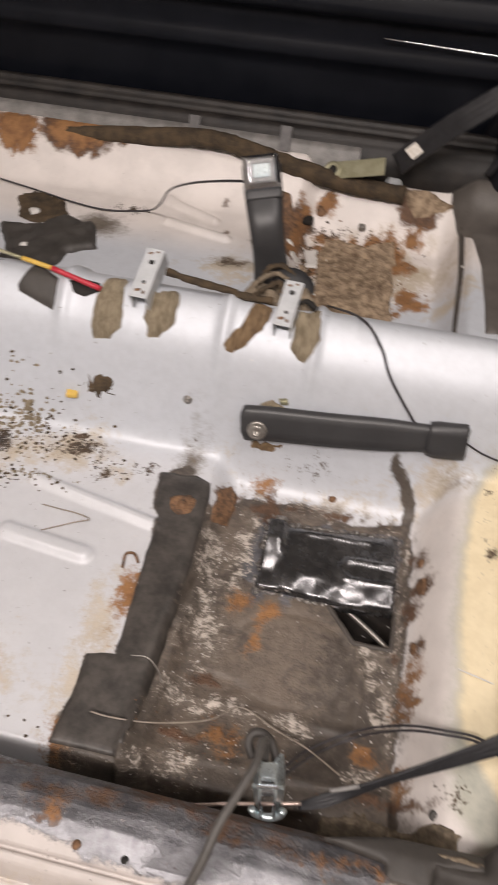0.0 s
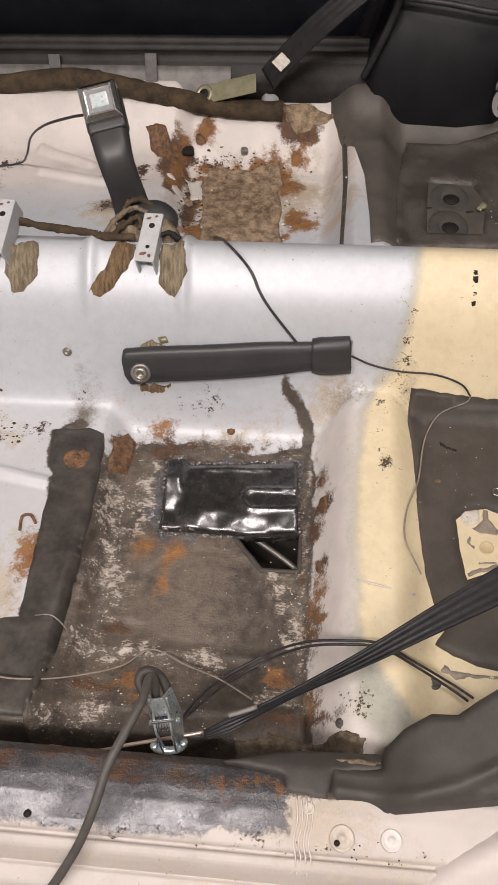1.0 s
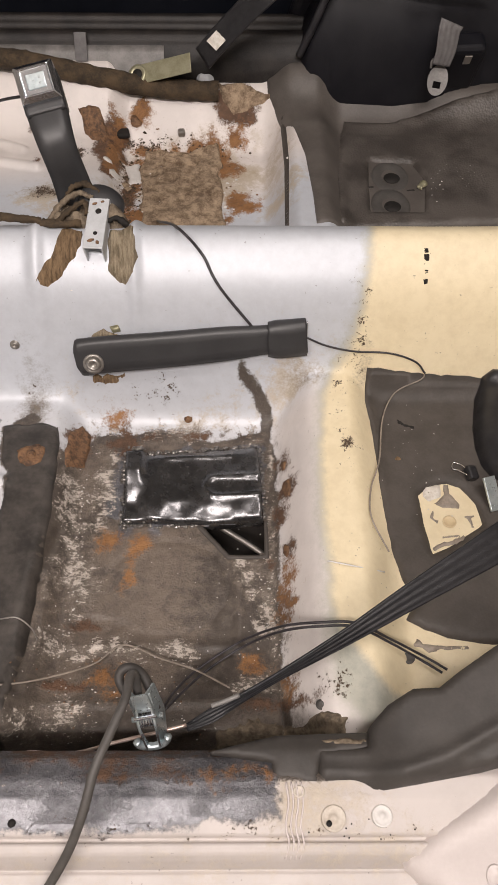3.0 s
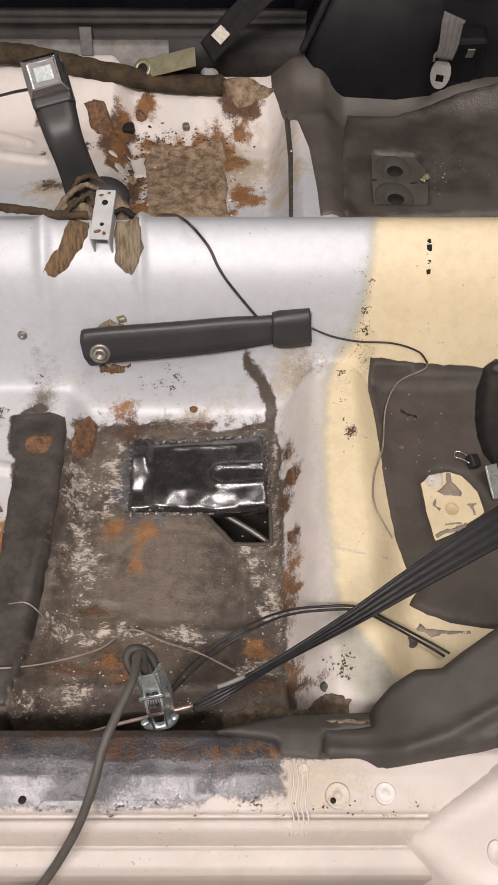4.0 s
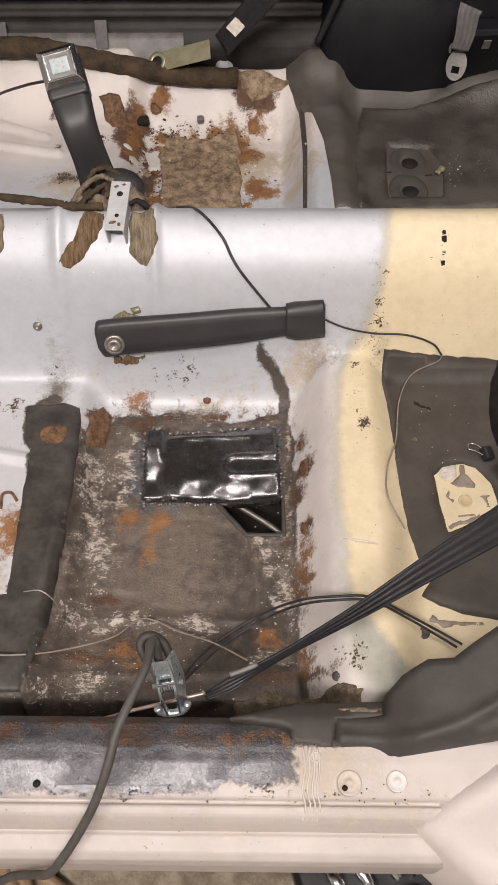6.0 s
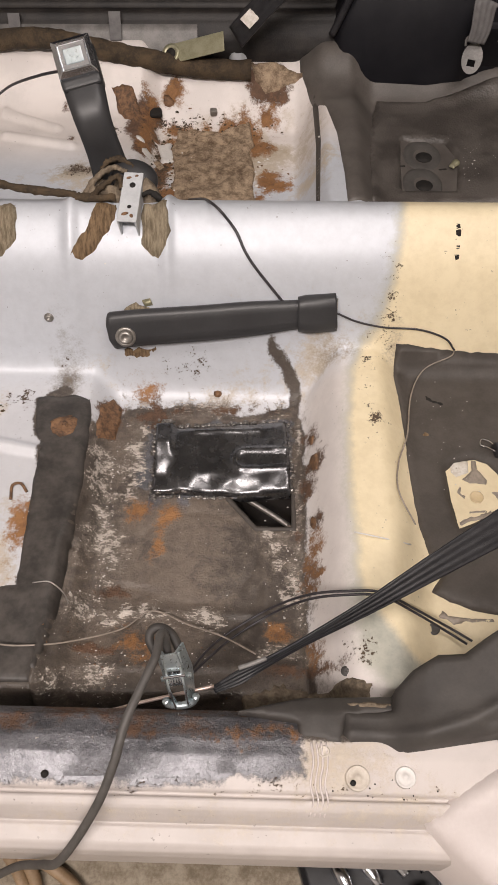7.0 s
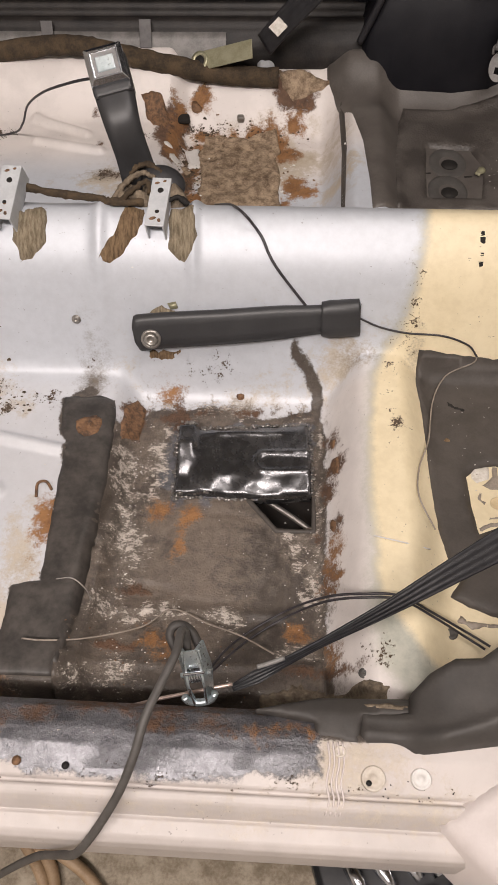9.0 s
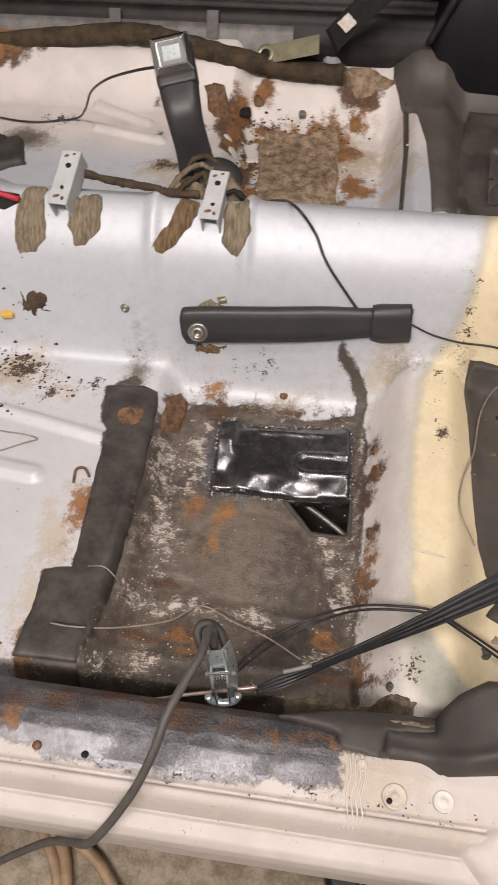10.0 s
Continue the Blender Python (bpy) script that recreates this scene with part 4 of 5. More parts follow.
for c in ([(0.273, 1.235), (0.264, 1.142)]):
    x, y = c
    dish = pose(x, y, fz(x, y) + 0.002) @ Matrix.Diagonal((1, 1.35, 1, 1))
    well = lathe("seat_bolt_well", [(0.042, 0.0), (0.036, 0.0035), (0.028, 0.0048), (0.020, 0.0030), (0.015, 0.0012), (0.0005, 0.0008)], dish, CABLE, 24)
    under(well, floor, "pressed seat-bolt well with a worn rim")
    # Black disc and slits below: shade of the openings put in as colour.
    under(lathe("bolt_hole", [(0.014, 0.0), (0.014, 0.0015), (0.0004, 0.0015)], pose(x + 0.003, y - 0.006, fz(x, y) + 0.0045) @ Matrix.Diagonal((1.2, 1.2, 1, 1)), HOLE_AND_DIRT, 14), floor, "dark bolt hole")
for q in ((0.262, 1.262), (0.228, 1.20), (0.31, 1.19), (0.272, 1.178)):
    under(block("cut_slit", (0.016, 0.004, 0.002), pose(q[0], q[1], fz(*q) + 0.004, 0, 0, 8), HOLE_AND_DIRT, 0.0005), floor, "short dark slit in the well")
under(drape("glue_spot", [(0.324, 1.19), (0.334, 1.184), (0.345, 1.198), (0.340, 1.214), (0.328, 1.212)], lambda x, y: FZ(x, y) + 0.012, 0.003, YZINC, 0.003, edge=0.004, rough=0.003, ragged=0.008), floor, "amber speck of dried glue on the mat")

# Slots as black patches, their inner shade in the colour.
for pts in ([(0.235, 0.767), (0.241, 0.767), (0.242, 0.762), (0.236, 0.761)], [(0.235, 0.76), (0.243, 0.76), (0.243, 0.753), (0.236, 0.752)], [(0.237, 0.743), (0.242, 0.743), (0.242, 0.74), (0.237, 0.739)], [(0.235, 0.734), (0.242, 0.734), (0.242, 0.73), (0.237, 0.729)]):
    under(drape("floor_slot", pts, FZ, 0.004, HOLE_AND_DIRT, 0.003, edge=0.001), floor, "black patch for a slot in the yellow tunnel")
for pts in ([(0.039, 0.509), (0.032, 0.512), (0.029, 0.503), (0.033, 0.484), (0.04, 0.479), (0.042, 0.493)], [(0.032, 0.407), (0.029, 0.405), (0.028, 0.394), (0.032, 0.385), (0.036, 0.386), (0.036, 0.398)], [(0.03, 0.55), (0.036, 0.544), (0.036, 0.532), (0.031, 0.531), (0.029, 0.543)]):
    under(drape("rust_scab", pts, FZ, 0.002, RUSTY, 0.004, edge=0.003, rough=0.001), floor, "brown rust scab")


# Dents drawn as thin grey layers, their shade put into the colour.
for pts in ([(0.241, 0.436), (0.244, 0.447), (0.247, 0.446), (0.245, 0.437), (0.252, 0.430), (0.250, 0.426)], [(0.290, 0.436), (0.304, 0.440), (0.305, 0.437), (0.299, 0.433), (0.301, 0.420), (0.297, 0.420), (0.295, 0.432)], [(0.236, 0.389), (0.252, 0.397), (0.270, 0.400), (0.270, 0.394), (0.250, 0.389), (0.238, 0.383)]):
    under(drape("relief_mark", pts, FZ, 0.0012, PALEWIRE, 0.003, edge=0.001, ragged=0.003, cell=0.008), floor, "thin grey mark for relief in the cream floor")
under(drape("bare_patch", [(0.235, 0.488), (0.263, 0.493), (0.262, 0.470), (0.243, 0.462), (0.236, 0.47)], FZ, 0.0008, PAPER, 0.004, edge=0.002, ragged=0.002), floor, "pale scuffed patch on the cream paint")
under(drape("glue_trail", [(0.190, 0.246), (0.196, 0.256), (0.204, 0.250), (0.225, 0.247), (0.262, 0.247), (0.262, 0.243), (0.222, 0.242), (0.210, 0.238), (0.204, 0.244)], FZ, 0.002, PALEWIRE, 0.003, edge=0.002, rough=0.001, ragged=0.003, cell=0.01), floor, "brown dried glue trail on the yellow paint")
# Low round disc, darker than the yellow paint.
under(lathe("grey_spot", [(0.0085, -0.002), (0.0085, 0.0012), (0.006, 0.0022), (0.004, 0.001), (0.0004, 0.001)], pose(0.181, 0.230, fz(0.181, 0.230)) @ Matrix.Diagonal((1.1, 0.9, 1, 1)), CABLE, 16), floor, "round grey spot on the yellow paint")
for pts in ([(0.208, 0.612), (0.222, 0.606), (0.240, 0.594), (0.236, 0.590), (0.214, 0.600)], [(0.196, 0.535), (0.206, 0.541), (0.214, 0.533), (0.204, 0.528)]):
    under(drape("glue_scab", pts, lambda x, y: FZ(x, y) + 0.004, 0.002, HOLE_AND_DIRT if pts[0][1] > 0.6 else FOAM, 0.003, edge=0.002, rough=0.0015, ragged=0.004, cell=0.01), near_mat, "dark scuffed scab on the pad")


def crumbs(name, spots, mat, seed, label, on=FZ):
    """Loose grit: small uneven flakes strewn over patches of the floor; each spot gives centre, radii, count and size."""
    rng = random.Random(seed)
    verts, faces = [], []
    for cx, cy, rx, ry, count, size in spots:
        for k in range(count):
            x, y = cx + rng.gauss(0, 0.5) * rx, cy + rng.gauss(0, 0.5) * ry
            z = float(on(x, y))
            r, a, b = size * rng.uniform(0.4, 1.5), rng.uniform(0, 6.3), len(verts)
            for q in range(5):
                d = r * rng.uniform(0.6, 1.3)
                verts.append((x + d * math.cos(a + q * 1.257), y + d * 0.8 * math.sin(a + q * 1.257), z - 0.0005))
            verts.append((x + rng.uniform(-0.3, 0.3) * r, y, z + r * rng.uniform(0.4, 0.9)))
            faces += [(b + q, b + (q + 1) % 5, b + 5) for q in range(5)]
    ob = mesh_object(name, verts, faces, mat, smooth=False)
    return tagged(ob, label, "debris", kind="stuff")


crumbs("grit", [(-0.62, 0.63, 0.14, 0.07, 130, 0.0035), (-0.66, 0.53, 0.12, 0.02, 60, 0.0035), (-0.50, 0.59, 0.05, 0.03, 40, 0.0025), (-0.26, 1.27, 0.05, 0.14, 90, 0.004), (-0.15, 1.38, 0.14, 0.03, 60, 0.003), (-0.55, 0.16, 0.2, 0.04, 50, 0.003)],
       JUTE, 61, "dark brown dirt crumbs strewn over the floor")
crumbs("tan_grit", [(-0.678, 0.658, 0.06, 0.035, 150, 0.0045), (-0.629, 0.602, 0.05, 0.03, 60, 0.003), (-0.62, 0.545, 0.08, 0.012, 60, 0.003)], FOAM2, 64, "tan dried foam crumbs heaped on the floor")
crumbs("pale_grit", [(-0.15, 0.32, 0.22, 0.22, 40, 0.0008), (-0.275, 0.42, 0.03, 0.2, 90, 0.0012), (-0.2, 0.2, 0.2, 0.08, 130, 0.0011), (0.0, 0.32, 0.04, 0.12, 70, 0.0011), (-0.35, 0.40, 0.06, 0.25, 40, 0.0009), (0.24, 0.55, 0.06, 0.14, 30, 0.0010), (-0.15, 1.25, 0.12, 0.12, 70, 0.003), (0.42, 1.22, 0.08, 0.08, 40, 0.0014), (0.36, 1.2, 0.02, 0.05, 20, 0.002)],
       SILVERP, 62, "pale paint chips strewn over the floor", lambda x, y: fz(x, y) + (0.0125 if y > 1.05 and x > 0.13 else 0.005 if x > 0.16 else 0.0005 if y < 1 else 0.003))
crumbs("rust_grit", [(-0.20, 0.19, 0.2, 0.04, 60, 0.0016), (-0.25, 1.25, 0.06, 0.12, 70, 0.003), (-0.15, 1.27, 0.14, 0.14, 90, 0.003), (0.36, 1.22, 0.015, 0.03, 25, 0.002)], RUSTY, 63, "flakes of rust strewn over the floor")

# ---- seat belt buckles ----
SLOPE = (0.0, 0.45, 0.89)
lying = thing("belt_buckle", (-0.262, 0.672, 0.09), "black plastic sleeved belt buckle bolted to the tunnel", "seat belt", "belt buckles")
a, b = Vector((-0.274, 0.672, 0.126)), Vector((0.02, 0.692, 0.146))
c = Vector((0.066, 0.696, 0.148))
n_out = Vector((0, -0.89, 0.45))
sl = ribbon("sleeve", [a + Vector((-0.012, -0.001, -0.002)), a + Vector((0.04, 0.002, 0.004)), a.lerp(b, 0.5) + n_out * 0.003, b], [SLOPE] * 4, lambda t: min(1, 0.60 + t * 12) * (0.060 - 0.006 * t - 0.008 * math.exp(-((t - 0.97) / 0.10) ** 2)), 0.015, SLEEVE, 12)
hd = ribbon("buckle_head", [b + Vector((-0.012, 0, 0)) + n_out * 0.002, b.lerp(c, 0.2) + n_out * 0.003, b.lerp(c, 0.6) + n_out * 0.003, c + n_out * 0.002], [SLOPE] * 4, lambda t: 0.054 + 0.006 * min(1, t * 5), 0.025, SLEEVE, 6)
bp = a + Vector((0.016, -0.0035, -0.007)) + n_out * 0.0085
turn = look(bp, bp - n_out)
ws = lathe("washer", [(0.016, -0.002), (0.016, 0.002), (0.011, 0.003), (0.0108, 0.001), (0.0005, 0.001)], turn, STEEL, 24)
bo = lathe("bolt", [(0.0108, 0.0), (0.0108, 0.005), (0.009, 0.007), (0.005, 0.0072), (0.0048, 0.003), (0.0005, 0.003)], turn, STEEL, 18)
fc = block("end_face", (0.0015, 0.050, 0.018), Matrix.Translation(c + n_out * 0.002 + Vector((0.001, 0, 0))) @ pose(0, 0, 0, 63), CHROME, 0.0005)
adopt(lying, sl, hd, ws, bo, fc)
tagged(drape("sealant_smear", [(-0.273, 0.695), (-0.257, 0.697), (-0.240, 0.700), (-0.220, 0.698), (-0.217, 0.692), (-0.261, 0.688)], FZ, 0.007, FOAM2, 0.004, edge=0.005, rough=0.004, ragged=0.004), "grey-brown dried sealant above the buckle bolt", "sealant", "sealant smears")
tagged(drape("tape_scrap", [(-0.232, 0.700), (-0.219, 0.701), (-0.216, 0.698), (-0.228, 0.697)], lambda x, y: FZ(x, y) + 0.005, 0.003, YZINC, 0.003, edge=0.002), "small amber scrap of tape under the buckle", "tape")
smear = drape("sealant_smear", [(-0.273, 0.672), (-0.257, 0.674), (-0.204, 0.676), (-0.223, 0.672), (-0.241, 0.668), (-0.268, 0.667)], FZ, 0.006, FOAM, 0.004, edge=0.006, rough=0.004, ragged=0.005)
tagged(smear, "brown dried sealant under the buckle bolt", "sealant", "sealant smears")

up_b = thing("belt_buckle", (-0.285, 0.845, 0.24), "belt buckle with chrome head standing up in a black sleeve", "seat belt", "belt buckles")
u0, u1, u2 = Vector((-0.278, 0.862, 0.23)), Vector((-0.299, 0.88, 0.351)), Vector((-0.314, 0.92, 0.387))
side = Vector((0.93, 0.30, 0.20))
s2 = ribbon("sleeve", [u0, u0.lerp(u1, 0.5) + Vector((0, 0.004, 0)), u1, u2], [side] * 4, lambda t: 0.056 + 0.004 * math.cos(t * 6), 0.020, SLEEVE, 10)
axis = (u2 - u1).normalized()
head = Matrix.Translation(u2 + axis * 0.022)
side = (side - axis * side.dot(axis)).normalized()
rot = Matrix((side, axis, side.cross(axis))).transposed().to_4x4()
shell = block("buckle_shell", (0.060, 0.060, 0.034), head @ rot @ pose(0, -0.008, -0.003), SLEEVE, 0.006, 3)
face = bmesh.new()
bmesh.ops.create_cube(face, size=1)
face.transform(Matrix.Diagonal((0.056, 0.052, 0.026, 1)))
topf = [f for f in face.faces if f.normal.z > 0.9]
bmesh.ops.inset_region(face, faces=topf, thickness=0.010)
bmesh.ops.translate(face, verts=list({v for f in topf for v in f.verts}), vec=(0, 0, 0.008))
bmesh.ops.inset_region(face, faces=topf, thickness=0.002)
bmesh.ops.translate(face, verts=list({v for f in topf for v in f.verts}), vec=(0, 0, -0.004))
chrome = bm_object("chrome_face", face, CHROME, head @ rot @ pose(0, 0.002, 0.010), bevel=0.0012)
button = block("push_button", (0.027, 0.022, 0.004), head @ rot @ pose(0, 0.002, 0.0265), ZINC, 0.0015)
adopt(up_b, s2, shell, chrome, button)
cap = lathe("rubber_dome", [(0.035, -0.012), (0.035, 0.0), (0.033, 0.004), (0.028, 0.008), (0.018, 0.011), (0.008, 0.012), (0.0005, 0.012)], pose(-0.244, 0.852, 0.272, 28, 16, 0) @ Matrix.Diagonal((1.0, 0.8, 1, 1)), SLEEVE, 28)
tagged(cap, "dark rubber dome behind the tunnel bracket", "dome")


# ---- tunnel brackets ----
def channel_bracket(front, back, width, label):
    """A folded steel channel, its open side down."""
    f, k = Vector(front), Vector(back)
    ax = (k - f).normalized()
    sd = ax.cross(Vector((0, 0, 1))).normalized()
    nr = sd.cross(ax)
    rot = Matrix((sd, ax, nr)).transposed().to_4x4()
    m = Matrix.Translation((f + k) / 2) @ rot
    ln = (k - f).length
    th = thing("mounting_bracket", (f + k) / 2 - nr * 0.03, label, "bracket", "tunnel brackets")
    web = block("web", (width, ln, 0.0028), m, BRACKET, 0.001)
    l1 = block("flange", (0.0028, ln, 0.032), m @ pose(width / 2 - 0.0016, 0, -0.017), BRACKET, 0.001)
    l2 = block("flange", (0.0028, ln, 0.032), m @ pose(-width / 2 + 0.0016, 0, -0.017), BRACKET, 0.001)
    parts = [web, l1, l2]
    # Holes as thin black discs, shade in the colour.
    for v, r in ((0.02, 0.0045), (-0.018, 0.003)):
        parts.append(lathe("bolt_hole", [(r, 0), (r, 0.0006), (0.0003, 0.0006)], m @ pose(0.001, v, 0.0014), HOLE_AND_DIRT, 14))
    for u, v, a, b in ((-0.006, ln / 2 - 0.010, 1.6, 0.9), (0.005, ln / 2 - 0.006, 1.1, 0.8), (-0.004, -ln / 2 + 0.013, 2.2, 1.1), (0.006, -ln / 2 + 0.010, 1.0, 1.4), (0.002, -ln / 2 + 0.026, 0.9, 0.7)):
        parts.append(lathe("rust_spot", [(0.0026, 0), (0.0022, 0.0005), (0.0003, 0.0006)], m @ pose(u, v, 0.0014, 0, 0, 20) @ Matrix.Diagonal((a, b, 1, 1)), RUSTY, 9))
    return adopt(th, *parts)


channel_bracket((-0.244, 0.742, 0.277), (-0.239, 0.825, 0.299), 0.029, "grey folded steel bracket with two holes on the tunnel")
channel_bracket((-0.471, 0.742, 0.285), (-0.465, 0.83, 0.314), 0.030, "grey folded steel bracket beside dried sealant")

# ---- wires ----
def wire(pts, r, mat, label, name="wire", n=8):
    return tagged(tube(name, pts, r, mat, n, 7), label, "wire")


wire([(-0.206, 1.154, -0.0), (-0.129, 0.798, 0.271), (-0.091, 0.758, 0.256), (-0.074, 0.734, 0.233), (-0.058, 0.72, 0.213), (-0.024, 0.703, 0.173), (-0.011, 0.698, 0.158)], 0.0022, WIRE, "thin dark wire lying over the tunnel")
wire([(0.066, 0.694, 0.147), (0.1, 0.689, 0.133), (0.144, 0.686, 0.124), (0.198, 0.685, 0.121), (0.24, 0.68, 0.107), (0.257, 0.671, 0.09)], 0.0016, WIRE, "thin dark wire from the buckle head")
wire([(0.257, 0.671, 0.09), (0.252, 0.667, 0.079), (0.213, 0.655, 0.061), (0.188, 0.605, 0.059), (0.173, 0.523, 0.067), (0.153, 0.465, 0.079), (0.148, 0.415, 0.084), (0.169, 0.369, 0.071)], 0.0012, PALEWIRE, "thin dusty wire curling over the floor pad")
wire([(-0.341, 0.93, 0.395), (-0.395, 0.98, 0.359), (-0.48, 1.08, 0.285), (-0.561, 1.2, 0.189), (-0.603, 1.25, 0.118), (-0.661, 1.321, 0.051), (-0.748, 1.301, 0.051), (-0.829, 1.31, 0.051), (-0.943, 1.336, 0.053), (-1.047, 1.36, 0.053)], 0.0022, WIRE, "thin dark wire hanging from the buckle")
for off in (0, 1):
    wire([(-0.131, 0.164, 0.048), (-0.113, 0.197, 0.033), (-0.085, 0.229, 0.018), (-0.032, 0.259, 0.03), (0.018, 0.258, 0.085), (0.066, 0.253, 0.112), (0.108, 0.252, 0.112), (0.154, 0.242, 0.084), (0.2, 0.229, 0.057), (0.227, 0.212, 0.057)] if off == 0 else
         [(-0.126, 0.166, 0.048), (-0.105, 0.193, 0.034), (-0.077, 0.224, 0.019), (-0.029, 0.252, 0.03), (0.019, 0.252, 0.085), (0.066, 0.248, 0.112), (0.108, 0.247, 0.112), (0.153, 0.237, 0.085), (0.196, 0.224, 0.057), (0.22, 0.208, 0.057)],
         0.0017, WIRE, "paired dark wires arching over the floor")
wire([(-0.374, 0.194, 0.059), (-0.345, 0.193, 0.059), (-0.293, 0.204, 0.043), (-0.228, 0.232, 0.018), (-0.19, 0.26, 0.014), (-0.139, 0.241, 0.016), (-0.092, 0.224, 0.021), (-0.047, 0.198, 0.031)], 0.0012, PALEWIRE, "fine dull wire strand on the dirty floor")
wire([(-0.35, 0.283, 0.048), (-0.327, 0.284, 0.05), (-0.309, 0.274, 0.039), (-0.302, 0.263, 0.027)], 0.0010, STEEL, "bent bit of bare wire on the floor")
wire([(0.081, 0.344, 0.095), (0.118, 0.336, 0.095), (0.16, 0.34, 0.069)], 0.0010, SILVERP, "pale thread across the yellow paint")
wire([(-0.549, 0.444, 0.049), (-0.504, 0.47, 0.049), (-0.484, 0.479, 0.051), (-0.504, 0.485, 0.051), (-0.533, 0.488, 0.049), (-0.566, 0.49, 0.049)], 0.0011, PALEWIRE, "loose loop of thin wire on the white floor")
wire([(-0.407, 0.412, 0.047), (-0.409, 0.434, 0.048), (-0.397, 0.438, 0.048), (-0.386, 0.425, 0.047)], 0.0022, RUSTY, "small bent rusty wire on the floor")

# ---- earth clamp, its cable and rod ----
cl = thing("cable_clamp", (-0.125, 0.11, 0.09), "zinc-plated spring clamp gripping the floor edge", "clamp")
B, T = Vector((-0.128, 0.114, 0.128)), Vector((-0.137, 0.144, 0.205))
ax = (T - B).normalized()
sd = (Vector((1, 0.1, 0)) - ax * ax.x).normalized()
nr = sd.cross(ax)
rot = Matrix((sd, ax, nr)).transposed().to_4x4()
m = Matrix.Translation((B + T) / 2) @ rot
ln = (T - B).length
ps = []
for s in (-1, 1):
    # bowed side plates, wide at the pivot and narrow at the handle
    bm = bmesh.new()
    rings = []
    for k in range(13):
        v = -0.5 + k / 12
        half = 0.0065 + 0.0065 * math.exp(-((v + 0.08) / 0.22) ** 2)
        off = s * (0.0105 + 0.003 * math.cos(v * 3.0))
        rings.append([bm.verts.new((off + du, v * ln, dz)) for du, dz in ((-0.0012 + 0.003 * s, -half), (0.0012 + 0.003 * s, -half), (0.0012 - 0.005 * s, half), (-0.0012 - 0.005 * s, half))])
    for p, q in zip(rings, rings[1:]):
        for k in range(4):
            bm.faces.new((p[k], p[(k + 1) % 4], q[(k + 1) % 4], q[k]))
    bm.faces.new(rings[0])
    bm.faces.new(rings[-1][::-1])
    ps.append(bm_object("side_plate", bm, ZINC, m))
ps.append(block("cross_plate", (0.022, ln * 0.34, 0.002), m @ pose(0, ln * 0.30, 0.004), ZINC, 0.0008))
ps.append(block("cross_plate", (0.024, 0.004, 0.003), m @ pose(0, ln * 0.11, 0.010), CHROME, 0.0012))
coil = [m @ Vector((-0.010 + 0.020 * k / 70, 0.0095 * math.cos(k * 2 * math.pi / 10) - 0.004, 0.0085 * math.sin(k * 2 * math.pi / 10))) for k in range(71)]
ps.append(tube("spring", coil, 0.0013, CHROME, 1, 6))
ps.append(tube("pivot_pin", [m @ Vector((-0.017, -0.004, 0)), m @ Vector((0, -0.004, 0)), m @ Vector((0.017, -0.004, 0))], 0.003, ZINC, 2, 10))
for s in (-1, 1):
    ps.append(tube("spring_arm", [m @ Vector((s * 0.009, -0.004, 0.009)), m @ Vector((s * 0.008, -0.022, 0.012)), m @ Vector((s * 0.007, -0.046, 0.009))], 0.0014, CHROME, 3, 6))
jaw = [m @ Vector((0.017 * math.cos(q), -ln * 0.40 - 0.013 * math.sin(q), 0.006)) for q in np.linspace(0, math.pi, 9)]
ps.append(tube("jaw", jaw, 0.0045, ZINC, 3, 8, 0.1))
adopt(cl, *ps)
ring = [(-0.154, 0.146, 0.185), (-0.162, 0.16, 0.19), (-0.158, 0.169, 0.195), (-0.147, 0.17, 0.195), (-0.136, 0.163, 0.19), (-0.127, 0.147, 0.18), (-0.123, 0.135, 0.17)]
cable = tube("cable", [(-0.14, 0.14, 0.185), (-0.143, 0.158, 0.205), (-0.147, 0.155, 0.215), (-0.148, 0.13, 0.225), (-0.159, 0.099, 0.225), (-0.172, 0.066, 0.22), (-0.183, 0.028, 0.2), (-0.203, -0.007, 0.165),
                       (-0.242, -0.046, 0.11), (-0.275, -0.047, 0.06), (-0.314, -0.046, 0.01), (-0.362, -0.057, -0.05), (-0.406, -0.069, -0.11), (-0.491, -0.097, -0.2), (-0.592, -0.136, -0.24)], 0.0047, CABLE, 8, 12)
tagged(cable, "thick grey rubber cable hanging over the sill", "cable")
strap = tube("rubber_loop", ring, 0.0052, RUBBER, 6, 10)
tagged(strap, "black rubber loop round the cable end", "cable")
erod = tube("thin_rod", [(-0.276, 0.11, 0.085), (-0.222, 0.108, 0.088), (-0.175, 0.115, 0.105), (-0.122, 0.122, 0.125), (-0.093, 0.129, 0.125)], 0.0022, COPPER, 6, 8)
tagged(erod, "thin coppery rod held by the clamp", "rod")

# ---- near belt ----
belt = ribbon("belt_webbing", [(-0.094, 0.131, 0.105), (-0.068, 0.14, 0.118), (-0.039, 0.153, 0.13), (0.007, 0.175, 0.145), (0.084, 0.21, 0.175), (0.157, 0.242, 0.22), (0.232, 0.267, 0.29), (0.296, 0.281, 0.38)],
              [(-0.5, 0.7, 0.4), (-0.5, 0.7, 0.4), (-0.3, 0.4, 0.75), (-0.25, 0.30, 0.85), (-0.40, 0.5, 0.65), (-0.5, 0.62, 0.52), (-0.55, 0.68, 0.47), (-0.55, 0.68, 0.47)], lambda t: float(np.interp(t, (0, 0.15, 0.35, 0.43, 0.57, 0.71, 0.86, 1), (0.009, 0.016, 0.013, 0.013, 0.020, 0.029, 0.038, 0.041))), 0.0035, WEB, 10, ridges=4)
